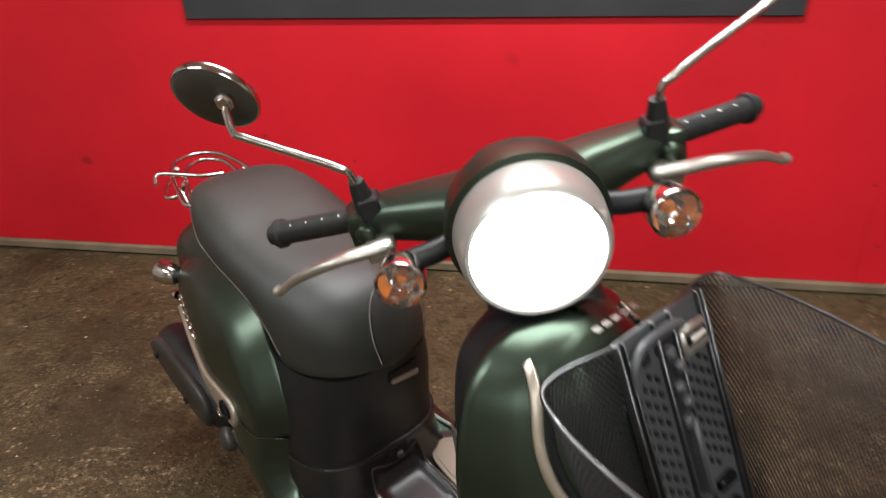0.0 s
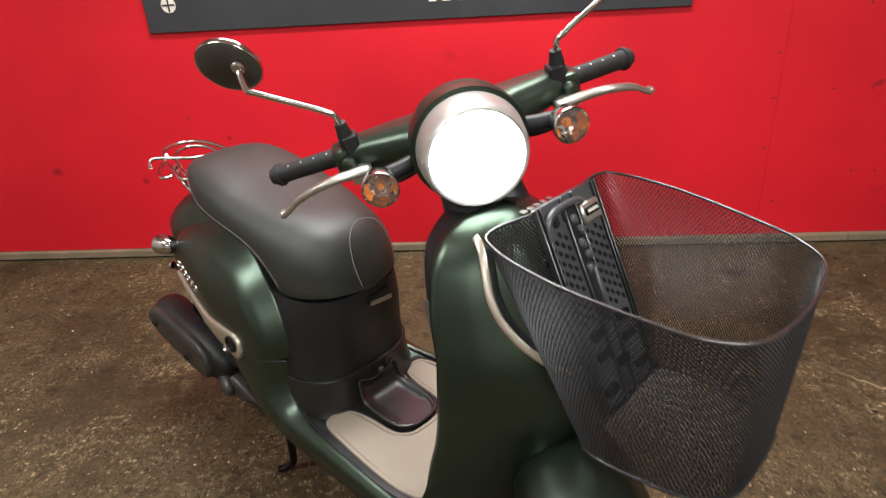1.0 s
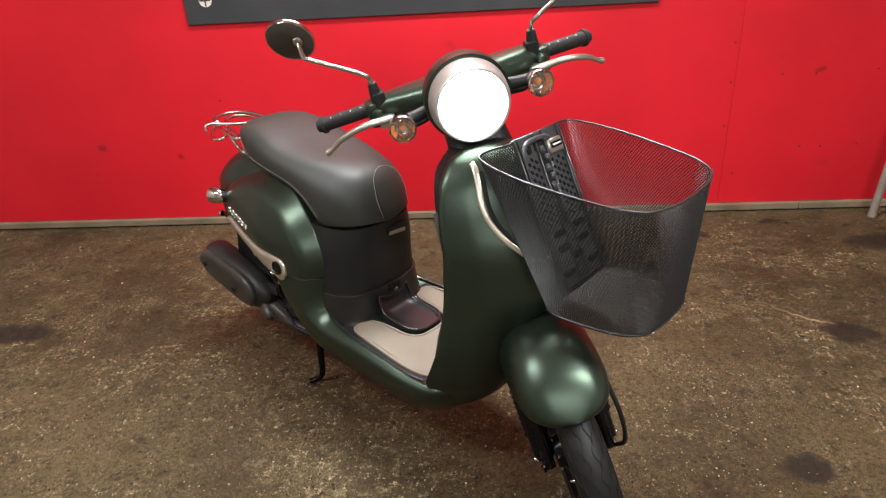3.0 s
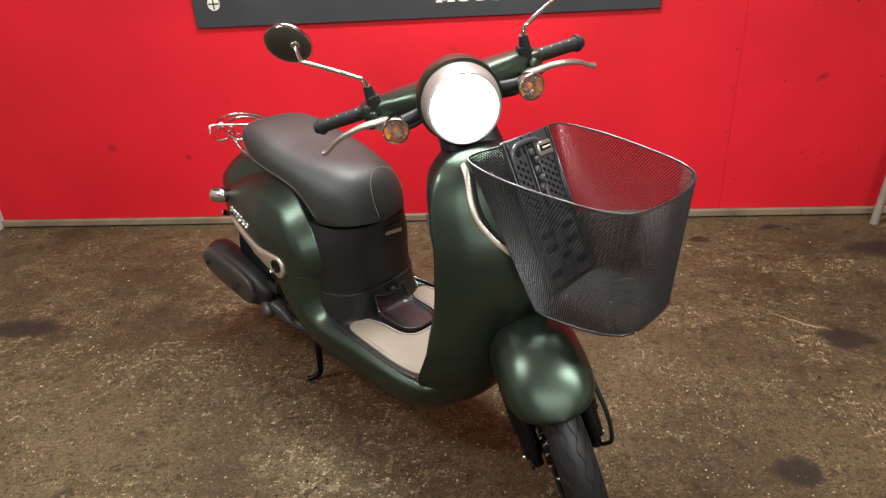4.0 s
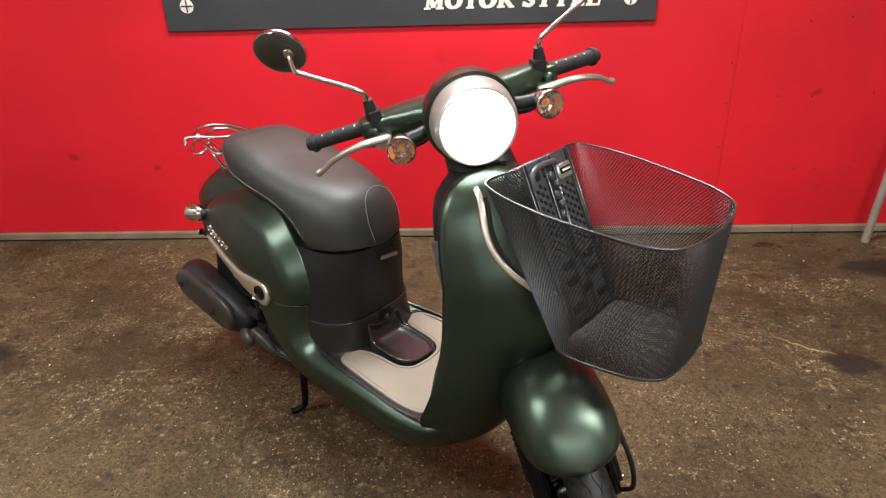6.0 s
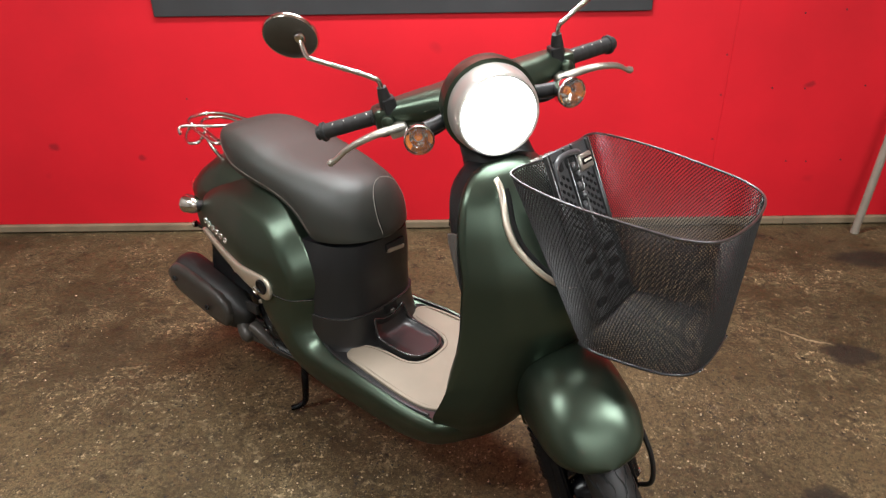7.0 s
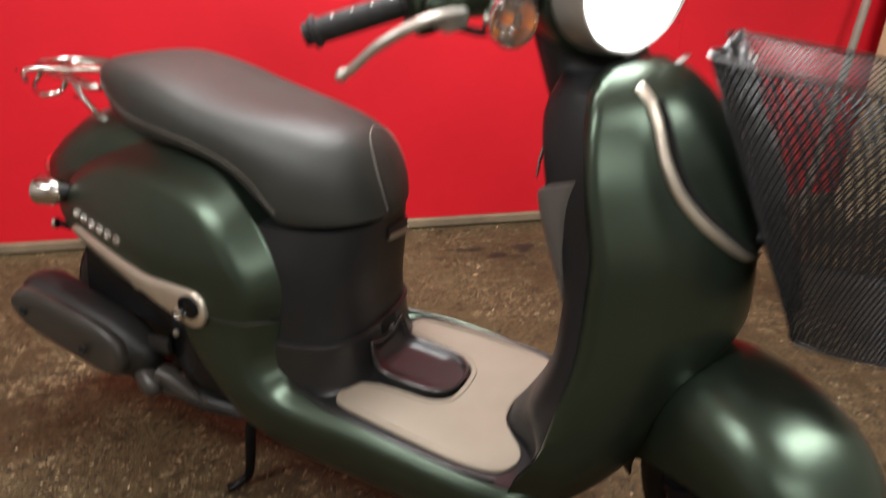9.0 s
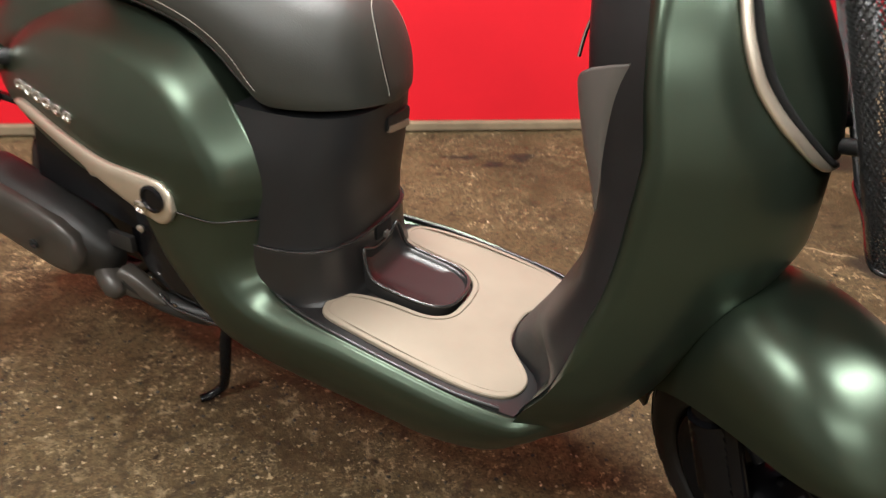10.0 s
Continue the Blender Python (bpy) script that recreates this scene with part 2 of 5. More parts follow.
        glint = mixed(times(span(tex(55, 5, 0.7), 0.60, 0.64, 0.0, 0.9), near), glint, (0.40, 0.31, 0.18))
    oil = glint
    for x, y, a, c in STAINS:
        mp = nt.nodes.new("ShaderNodeMapping")
        mp.vector_type = "TEXTURE"
        mp.inputs[1].default_value = (x * 0.925 + 0.0375, y * 0.925 + 0.0375, 0.0375)
        mp.inputs[3].default_value = (a, c, 1.0)
        nt.links.new(wob.outputs[1], mp.inputs[0])
        ln = nt.nodes.new("ShaderNodeVectorMath")
        ln.operation = "LENGTH"
        nt.links.new(mp.outputs[0], ln.inputs[0])
        oil = mixed(span(ln.outputs["Value"], 1.15, 0.75, 0.0, 0.82), oil, (0.016, 0.012, 0.009))
    # pale curved scrape
    for x, y, a, c, turn in ((1.145, 1.497, 0.085, 0.005, -38),):
        mp = nt.nodes.new("ShaderNodeMapping")
        mp.vector_type = "TEXTURE"
        mp.inputs[1].default_value = (x * 0.925 + 0.0375, y * 0.925 + 0.0375, 0.0375)
        mp.inputs[2].default_value = (0, 0, radians(turn))
        mp.inputs[3].default_value = (a, c, 1.0)
        nt.links.new(wob.outputs[1], mp.inputs[0])
        ln = nt.nodes.new("ShaderNodeVectorMath")
        ln.operation = "LENGTH"
        nt.links.new(mp.outputs[0], ln.inputs[0])
        oil = mixed(span(ln.outputs["Value"], 1.2, 0.6, 0.0, 0.6), oil, (0.36, 0.27, 0.16))
    nt.links.new(oil, b.inputs["Base Color"])
    nt.links.new(span(tex(6, 5), 0.3, 0.7, 0.48, 0.78), b.inputs["Roughness"])
    b.inputs["Specular IOR Level"].default_value = 0.2
    bp = nt.nodes.new("ShaderNodeBump")
    bp.inputs["Strength"].default_value, bp.inputs["Distance"].default_value = 0.9, 0.006
    nt.links.new(tex(60, 8, 0.75), bp.inputs["Height"])
    nt.links.new(bp.outputs[0], b.inputs["Normal"])
    return m


RED = wall_paint()
CONCRETE = concrete()


# ---- building helpers ----
def mesh_object(name, verts, faces, mat, parent=None, label="", smooth=True, m=None, sharp=None):
    me = bpy.data.meshes.new(name)
    me.from_pydata([tuple(v) for v in verts], [], faces)
    bm = bmesh.new()
    bm.from_mesh(me)
    bmesh.ops.remove_doubles(bm, verts=bm.verts, dist=1e-5)
    bmesh.ops.recalc_face_normals(bm, faces=bm.faces)
    if m is not None:
        bm.transform(m)
    bm.to_mesh(me)
    bm.free()
    me.materials.append(mat)
    if smooth:
        me.shade_smooth()
        if sharp:
            me.set_sharp_from_angle(angle=radians(sharp))
    ob = new(name, me)
    if parent is not None:
        ob.parent = parent
    return tagged(ob, label)


def part(name, bm, mat, parent, label="", smooth=True, sharp=40, m=None):
    me = bpy.data.meshes.new(name)
    if m is not None:
        bm.transform(m)
    bm.to_mesh(me)
    bm.free()
    me.materials.append(mat)
    if smooth:
        me.shade_smooth()
        me.set_sharp_from_angle(angle=radians(sharp))
    ob = new(name, me)
    if parent is not None:
        ob.parent = parent
    return tagged(ob, label)


def box(sx, sy, sz, place=(0, 0, 0), bevel=0.0, rot=None, seg=2):
    bm = bmesh.new()
    bmesh.ops.create_cube(bm, size=1)
    bmesh.ops.scale(bm, vec=(sx, sy, sz), verts=bm.verts)
    if bevel:
        bmesh.ops.bevel(bm, geom=bm.edges[:], offset=bevel, segments=seg, profile=0.7, affect="EDGES")
    bm.transform(Matrix.Translation(place) @ (rot or Matrix()))
    return bm


def spline(pts, n):
    """n points on a smooth line through pts."""
    p = [np.array(q, float) for q in pts]
    p = [2 * p[0] - p[1]] + p + [2 * p[-1] - p[-2]]
    out, k = [], len(p) - 3
    for i in range(n):
        u = i / (n - 1) * k
        j = min(int(u), k - 1)
        t = u - j
        a, b, c, d = p[j:j + 4]
        out.append(0.5 * ((2 * b) + (c - a) * t + (2 * a - 5 * b + 4 * c - d) * t * t + (3 * b - a - 3 * c + d) * t ** 3))
    return out


def table(xs, ys):
    """A smooth function through the pairs, without overshoot."""
    xs, ys = np.array(xs, float), np.array(ys, float)
    h, d = np.diff(xs), np.diff(ys) / np.diff(xs)
    s = np.zeros(len(xs))
    s[0], s[-1] = d[0], d[-1]
    for i in range(1, len(xs) - 1):
        if d[i - 1] * d[i] > 0:
            a, b = 2 * h[i] + h[i - 1], h[i] + 2 * h[i - 1]
            s[i] = (a + b) / (a / d[i - 1] + b / d[i])

    def f(x):
        x = min(max(x, xs[0]), xs[-1])
        i = min(max(int(np.searchsorted(xs, x)) - 1, 0), len(xs) - 2)
        t = (x - xs[i]) / h[i]
        return float((2 * t ** 3 - 3 * t * t + 1) * ys[i] + (t ** 3 - 2 * t * t + t) * h[i] * s[i] + (3 * t * t - 2 * t ** 3) * ys[i + 1] + (t ** 3 - t * t) * h[i] * s[i + 1])
    return f


def loft(rings, closed=True, caps=True):
    """Verts and faces of a skin over rings of equal length."""
    n = len(rings[0])
    verts = [p for r in rings for p in r]
    faces = []
    for i in range(len(rings) - 1):
        for j in range(n if closed else n - 1):
            k = (j + 1) % n
            faces.append((i * n + j, i * n + k, (i + 1) * n + k, (i + 1) * n + j))
    if caps:
        faces.append(tuple(range(n))[::-1])
        faces.append(tuple((len(rings) - 1) * n + j for j in range(n)))
    return verts, faces


def tube_geo(pts, radius, sides=10, taper=None):
    pts = [Vector(p) for p in pts]
    rings, up = [], Vector((0.13, 0.21, 0.97)).normalized()
    for i, p in enumerate(pts):
        d = (pts[min(i + 1, len(pts) - 1)] - pts[max(i - 1, 0)]).normalized()
        side = d.cross(up)
        if side.length < 1e-3:
            side = d.cross(Vector((1, 0, 0)))
        side.normalize()
        up = side.cross(d).normalized()
        r = radius * (taper(i / (len(pts) - 1)) if taper else 1)
        rings.append([p + (side * math.cos(a) + up * math.sin(a)) * r for a in (2 * math.pi * k / sides for k in range(sides))])
    return loft(rings)


def tube(name, pts, radius, mat, parent, label="", sides=10, n=None, taper=None, m=None):
    if n:
        pts = spline(pts, n)
    v, f = tube_geo(pts, radius, sides, taper)
    return mesh_object(name, v, f, mat, parent, label, m=m, sharp=60)


def lathe(name, profile, place, axis, mat, parent, label="", n=40, m=None, sharp=50):
    """profile: (along the axis, radius)."""
    turn = Vector(axis).to_track_quat("Z", "Y").to_matrix()
    rings = [[Vector(place) + turn @ Vector((r * math.cos(a), r * math.sin(a), h)) for a in (2 * math.pi * k / n for k in range(n))] for h, r in profile]
    v, f = loft(rings)
    return mesh_object(name, v, f, mat, parent, label, m=m, sharp=sharp)


def super_ring(n, ex=2.5):
    """Unit rounded-square ring."""
    out = []
    for k in range(n):
        a = 2 * math.pi * k / n
        c, s = math.cos(a), math.sin(a)
        out.append((math.copysign(abs(c) ** (2 / ex), c), math.copysign(abs(s) ** (2 / ex), s)))
    return out


# ---- the garage ----
WALL_Y = 2.412
floor = part("floor", box(7.4, 7.4, 0.1, (0.2, -1.0, -0.05)), CONCRETE, None, smooth=False)
tagged(floor, "stained dark brown concrete garage floor", "floor", kind="structure")
wall_north = part("wall_north", box(7.4, 0.12, 2.7, (0.2, WALL_Y + 0.068, 1.35)), PLASTER, None, smooth=False)
tagged(wall_north, "red painted panel wall behind the scooter", "wall", kind="structure")
for x0, x1 in ((-3.4, 1.1432), (1.1440, 3.8)):
    part("panel", box(x1 - x0, 0.008, 2.64, ((x0 + x1) / 2, WALL_Y + 0.004, 0.037 + 1.32), 0.0015, seg=1), RED, wall_north, smooth=False)
for x0, x1 in ((-3.4, -0.9), (-0.898, 1.5), (1.502, 3.8)):
    part("base_board", box(x1 - x0, 0.03, 0.029, ((x0 + x1) / 2, WALL_Y - 0.007, 0.0215), 0.004), TAN, wall_north, "weathered tan timber base board", smooth=False)
# South and east walls and ceiling are unseen, painted pale to bounce fill light
for nm, sx, sy, px, py in (("wall_west", 0.12, 7.4, -2.46, -1.0), ("wall_east", 0.12, 7.4, 3.86, -1.0), ("wall_south", 7.4, 0.12, 0.2, -4.7)):
    tagged(part(nm, box(sx, sy, 2.7, (px, py, 1.35)), PLASTER if nm == "wall_west" else CREAM, None, smooth=False), "plain cream-grey garage wall", "wall", kind="structure")
tagged(part("ceiling", box(7.4, 7.4, 0.1, (0.2, -1.0, 2.75)), WHITE, None, smooth=False), "unseen white ceiling, kept pale to bounce light", "ceiling", kind="structure")

for x, z in ((1.406, 0.908), (1.566, 0.919), (1.336, 0.615), (1.472, 0.611), (1.462, 0.297), (1.55, 0.295), (1.125, 0.752), (1.128, 0.589), (1.125, 0.40), (1.19, 0.18), (1.72, 0.62), (1.70, 0.30), (-0.62, 0.43), (-1.10, 0.60)):
    bm = bmesh.new()
    bmesh.ops.create_uvsphere(bm, u_segments=10, v_segments=6, radius=0.0042)
    bmesh.ops.scale(bm, vec=(1, 0.35, 1), verts=bm.verts)
    part("nail_head", bm, NAIL, wall_north, "small painted-over nail head", m=Matrix.Translation((x, WALL_Y - 0.0004, z)))

# ---- the sign on the wall ----
sign = new("wall_sign")
sign.location = (-0.185, WALL_Y, 0.926)
tagged(sign, "long black sign board with white lettering on a red wall", "sign")
part("board", box(1.96, 0.012, 0.52, (0, -0.006, 0.26), 0.002, seg=1), SIGNBLACK, sign, smooth=False)


def stroke(pts, widths):
    """Left and right outline of a flat brush stroke along the points."""
    left, right = [], []
    for i, p in enumerate(pts):
        d = (Vector(pts[min(i + 1, len(pts) - 1)]) - Vector(pts[max(i - 1, 0)])).normalized()
        w = widths[i] / 2 if isinstance(widths, (list, tuple)) else widths / 2
        left.append((p[0] - d.y * w, p[1] + d.x * w))
        right.append((p[0] + d.y * w, p[1] - d.x * w))
    return left, right


def arc(cx, cy, rx, ry, a0, a1, n=22):
    return [(cx + rx * math.cos(radians(a0 + (a1 - a0) * k / n)), cy + ry * math.sin(radians(a0 + (a1 - a0) * k / n))) for k in range(n + 1)]


def line(x0, y0, x1, y1):
    return [(x0, y0), (x1, y1)]


# heavy slab-serif capitals, one unit high: width, then strokes with their widths
ring = [0.17 + 0.13 * abs(math.cos(math.pi * k / 22)) for k in range(23)]
curl = [tuple(p) for p in spline([(0.56, 0.74), (0.40, 0.87), (0.20, 0.80), (0.20, 0.62), (0.40, 0.50), (0.55, 0.36), (0.48, 0.16), (0.28, 0.11), (0.09, 0.27)], 26)]
GLYPHS = {
    "M": (1.10, [(line(0.20, 0, 0.24, 1), 0.16), (line(0.26, 0.98, 0.53, 0.12), 0.25), (line(0.53, 0.12, 0.84, 0.98), 0.13), (line(0.86, 0, 0.84, 1), 0.25), (line(0.03, 0.06, 0.38, 0.06), 0.13), (line(0.66, 0.06, 1.07, 0.06), 0.13), (line(0.06, 0.94, 0.34, 0.94), 0.13), (line(0.76, 0.94, 1.05, 0.94), 0.13)]),
    "O": (0.92, [(arc(0.46, 0.5, 0.32, 0.42, -90, 90), ring[::-1][11:] + ring[::-1][:11]), (arc(0.46, 0.5, 0.32, 0.42, 90, 270), ring[11:] + ring[:11])]),
    "T": (0.86, [(line(0.43, 0, 0.43, 0.95), 0.26), (line(0.05, 0.92, 0.81, 0.92), 0.16), (line(0.10, 0.66, 0.10, 0.96), 0.12), (line(0.76, 0.66, 0.76, 0.96), 0.12), (line(0.22, 0.06, 0.64, 0.06), 0.13)]),
    "R": (0.96, [(line(0.24, 0, 0.24, 1), 0.26), (arc(0.42, 0.71, 0.27, 0.21, 90, -90), 0.19), (line(0.14, 0.93, 0.46, 0.93), 0.14), (line(0.22, 0.49, 0.46, 0.49), 0.12), (line(0.48, 0.48, 0.78, 0.06), 0.25), (line(0.04, 0.06, 0.46, 0.06), 0.13), (line(0.64, 0.06, 0.95, 0.06), 0.13)]),
    "S": (0.72, [(curl, 0.24), (line(0.58, 0.66, 0.58, 0.96), 0.11), (line(0.09, 0.04, 0.09, 0.36), 0.11)]),
    "Y": (0.94, [(line(0.47, 0, 0.47, 0.5), 0.26), (line(0.18, 0.95, 0.48, 0.42), 0.25), (line(0.76, 0.95, 0.48, 0.42), 0.13), (line(0.03, 0.94, 0.40, 0.94), 0.13), (line(0.58, 0.94, 0.92, 0.94), 0.13), (line(0.27, 0.06, 0.68, 0.06), 0.13)]),
    "L": (0.80, [(line(0.24, 0, 0.24, 1), 0.26), (line(0.05, 0.07, 0.75, 0.07), 0.15), (line(0.70, 0.04, 0.70, 0.36), 0.12), (line(0.04, 0.94, 0.46, 0.94), 0.13)]),
    "E": (0.84, [(line(0.24, 0, 0.24, 1), 0.26), (line(0.05, 0.07, 0.77, 0.07), 0.15), (line(0.05, 0.93, 0.75, 0.93), 0.15), (line(0.24, 0.52, 0.54, 0.52), 0.13), (line(0.72, 0.04, 0.72, 0.34), 0.12), (line(0.70, 0.66, 0.70, 0.96), 0.12), (line(0.54, 0.38, 0.54, 0.66), 0.10)]),
}


def lettering(word, x0, x1, z0, high):
    """A painted word between x0 and x1 on the sign, each letter raised off the board."""
    wide = (x1 - x0) / (sum(GLYPHS[ch][0] for ch in word) * high)
    x = x0
    for ch in word:
        width, strokes = GLYPHS[ch]
        gv, gf = [], []
        for k, (pts, w) in enumerate(strokes):
            left, right = stroke(pts, w)
            outline = left + right[::-1]
            b, n, m = len(gv), len(outline), len(left)
            for dy in (-0.0128 - 0.0002 * k, -0.0121):
                gv += [(x + (px + 0.10 * (pz - 0.5)) * high * wide, dy, z0 + pz * high) for px, pz in outline]
            for q in range(m - 1):
                gf.append((b + q, b + q + 1, b + n - 2 - q, b + n - 1 - q))
            gf += [(b + q, b + (q + 1) % n, b + n + (q + 1) % n, b + n + q) for q in range(n)]
        mesh_object("letter", gv, gf, SIGNWHITE, sign, "white painted slab-serif letter " + ch, smooth=False)
        x += width * high * wide


lettering("MOTOR", 0.068, 0.428, 0.061, 0.058)
lettering("STYLE", 0.456, 0.766, 0.061, 0.058)
for x, z in ((-0.885, 0.096), (0.877, 0.087), (-0.885, 0.424), (0.877, 0.424)):
    bm = bmesh.new()
    bmesh.ops.create_cone(bm, cap_ends=True, segments=36, radius1=0.027, radius2=0.027, depth=0.002)
    disc = part("painted_screw", bm, SIGNWHITE, sign, "white painted screw-head disc with a cross", m=pose(x, -0.0132, z, 90), smooth=False)
    for w, h in ((0.048, 0.006), (0.006, 0.048)):
        part("cross_bar", box(w, 0.0012, h, (x, -0.0148 - 0.0004 * (w > h), z)), SIGNBLACK, disc, smooth=False)


def shield_shape(s, dy, mat, name, parent):
    pts = [(-0.20, 0.36), (-0.21, 0.22), (-0.17, 0.135), (-0.09, 0.098), (0.0, 0.092), (0.035, 0.086), (0.075, 0.125), (0.15, 0.19), (0.20, 0.27), (0.20, 0.36)]
    c = Vector((0, 0.24))
    fr = [(-0.288 + (c.x + (x - c.x) * s), dy, 0.024 + c.y + (z - c.y) * s) for x, z in pts]
    bk = [(x, dy + 0.001, z) for x, _, z in fr]
    n = len(pts)
    return mesh_object(name, fr + bk, [tuple(range(n)), tuple(range(n, 2 * n))[::-1]] + [(i, (i + 1) % n, n + (i + 1) % n, n + i) for i in range(n)], mat, parent, smooth=False)


emblem = shield_shape(1.0, -0.0135, SIGNWHITE, "emblem", sign)
tagged(emblem, "white and red shield-shaped emblem")
shield_shape(0.86, -0.015, SIGNRED, "emblem_field", emblem)
for y0 in (0.118,):
    mesh_object("emblem_bar", [(-0.022, -0.0135, y0 + 0.006), (-0.022, -0.0135, y0 + 0.034), (0.30, -0.0135, y0 + 0.15), (0.34, -0.0135, y0 + 0.125)], [(0, 1, 2, 3)], SIGNWHITE, sign, "white painted slanting stroke", smooth=False)

# ---- the right-hand end of the wall: pole and door panel ----
pole = new("leaning_pole")
tagged(pole, "weathered beige metal pole leaning against the wall", "pole")
pole.location = (1.775, 2.30, 0)
tube("shaft", [(0, 0, 0.0), (0.205, 0.085, 2.1)], 0.016, POLE, pole, sides=16)
lathe("foot", [(0, 0.0), (0, 0.0175), (0.014, 0.0175), (0.016, 0.0)], (0, 0, 0), (0.05, 0.02, 1), POLE, pole, n=20)

door_panel = new("door_panel")
tagged(door_panel, "beige painted door panel standing against the red wall", "door panel")
door_panel.location = (1.985, 2.30, 0)
part("leaf", box(0.36, 0.05, 1.98, (0.18, 0.025, 0.99), 0.004), BEIGE, door_panel)
part("edge_strip", box(0.024, 0.066, 1.98, (0.373, 0.022, 0.99), 0.003), CREAM, door_panel, "paler edge strip")
part("stile", box(0.30, 0.04, 1.98, (0.54, 0.03, 0.99), 0.003), BEIGE, door_panel)
timber = part("timber_offcut", box(0.36, 0.05, 0.045, (0, 0, 0.0225), 0.004), BEIGE, None, m=pose(2.09, 2.235, 0, 0, 0, 12))
tagged(timber, "short length of beige timber lying on the floor", "timber")

# ---- loose grit on the floor ----
def grit(name, seed, count, lo, hi, mat, label):
    """Small angular chips lying on the floor, thicker in patches."""
    rnd = random.Random(seed)
    spots = [(rnd.uniform(-1.9, 1.9), rnd.uniform(-0.1, 2.2), rnd.uniform(0.05, 0.22)) for _ in range(60)]
    worn = [(x, y, 0.55 * a) for x, y, a, c in WORN for _ in range(2)]
    spots += worn
    gv, gf = [], []
    for _ in range(count):
        if rnd.random() < 0.6:
            cx, cy, sp = rnd.choice(spots)
            x, y = rnd.gauss(cx, sp), rnd.gauss(cy, sp)
        else:
            x, y = rnd.uniform(-2.2, 2.6), rnd.uniform(-0.3, 2.38)
        if not (-2.35 < x < 3.0 and -0.6 < y < 2.385) or (math.hypot(x + 0.5, y - 1.1) > 0.35 and rnd.random() < 0.85 * min(1.0, max(0.0, (y - 0.9) / 0.5))):
            continue
        r = lo + (hi - lo) * rnd.random() ** 2.5
        t, b = rnd.uniform(0, 6.28), len(gv)
        for k in range(5):
            q = r * rnd.uniform(0.6, 1.2)
            gv.append((x + q * math.cos(t + 1.257 * k), y + q * math.sin(t + 1.257 * k), 0.0))
        gv.append((x + rnd.uniform(-0.3, 0.3) * r, y + rnd.uniform(-0.3, 0.3) * r, r * rnd.uniform(0.5, 1.1)))
        gf += [(b + k, b + (k + 1) % 5, b + 5) for k in range(5)]
    me = bpy.data.meshes.new(name)
    me.from_pydata(gv, [], gf)
    me.materials.append(mat)
    return tagged(new(name, me), label, "grit", kind="stuff")


grit("floor_grit", 11, 11000, 0.0008, 0.0036, GRIT, "pale tan grit and crumbs scattered on the concrete")
grit("dark_floor_grit", 23, 10000, 0.0010, 0.0044, DARKGRIT, "dark grit and dirt crumbs scattered on the concrete")

# ---- the scooter ----
# its own axes: x ahead, y to its left, z up, on the floor under the front of the seat
scooter = new("scooter")
scooter.matrix_world = pose(-0.1716, 1.0919, 0, 0, 0, -39)
tagged(scooter, "matt dark green retro motor scooter with black seat and wire basket", "scooter")

RAKE, STEER, HEAD = 22.0, -41.0, Vector((0.303, 0.0, 0.902))
AXIS = Vector((-math.sin(radians(RAKE)), 0, math.cos(radians(RAKE))))
# parts that turn with the bars are drawn straight ahead with the steering head at 0
S = Matrix.Translation(HEAD) @ Matrix.Rotation(radians(STEER), 4, AXIS)

# -- rear side cowls --
OUTLINE = ((-0.0985, 0.4305), (-0.095, 0.445), (-0.092, 0.462), (-0.094, 0.49), (-0.105, 0.52), (-0.129, 0.557), (-0.166, 0.600), (-0.212, 0.632), (-0.27, 0.652), (-0.34, 0.661), (-0.43, 0.656),
           (-0.50, 0.638), (-0.56, 0.606), (-0.605, 0.568), (-0.622, 0.535), (-0.605, 0.500), (-0.55, 0.472), (-0.45, 0.445), (-0.35, 0.431), (-0.28, 0.4285), (-0.22, 0.4285), (-0.14, 0.4285))
COWL_W = table((-0.65, -0.58, -0.5, -0.4, -0.3, -0.2, -0.1), (0.105, 0.130, 0.150, 0.172, 0.188, 0.190, 0.186))
COWL_T = table((0.36, 0.46, 0.50, 0.55, 0.60, 0.635, 0.69), (0.985, 1.0, 0.995, 0.96, 0.885, 0.80, 0.66))


def cowl_y(x, z):
    """Half width of the rear body: it leans in towards the seat."""
    return COWL_W(x) * COWL_T(z)


def closed_spline(pts, n):
    p = list(pts)
    out, k = [], len(p)
    for i in range(n):
        u = i / n * k
        j, t = int(u), u - int(u)
        a, b, c, d = (np.array(p[(j + q) % k], float) for q in (-1, 0, 1, 2))
        out.append(0.5 * (2 * b + (c - a) * t + (2 * a - 5 * b + 4 * c - d) * t * t + (3 * b - a - 3 * c + d) * t ** 3))
    return out


EDGE = np.array([(-0.103, 0.34), (-0.103, 0.375)] + [tuple(p) for p in spline(OUTLINE[:14], 90)])


def chamfer(p):
    """How far the skin is drawn in near the front and top edge: a flat band about 45 mm wide."""
    a, c = EDGE[:-1], EDGE[1:]
    t = np.clip(((p - a) * (c - a)).sum(1) / np.maximum(((c - a) ** 2).sum(1), 1e-12), 0, 1)
    d = float(np.min(np.linalg.norm(a + (c - a) * t[:, None] - p, axis=1)))
    k = (0.036 - d) / 0.036
    k = 0.0 if k < -0.4 else ((k + 0.4) ** 2 / 1.6 if k < 0.4 else k)
    return 1 - 0.24 * k - 0.012 * max(0.0, 1 - d / 0.14)


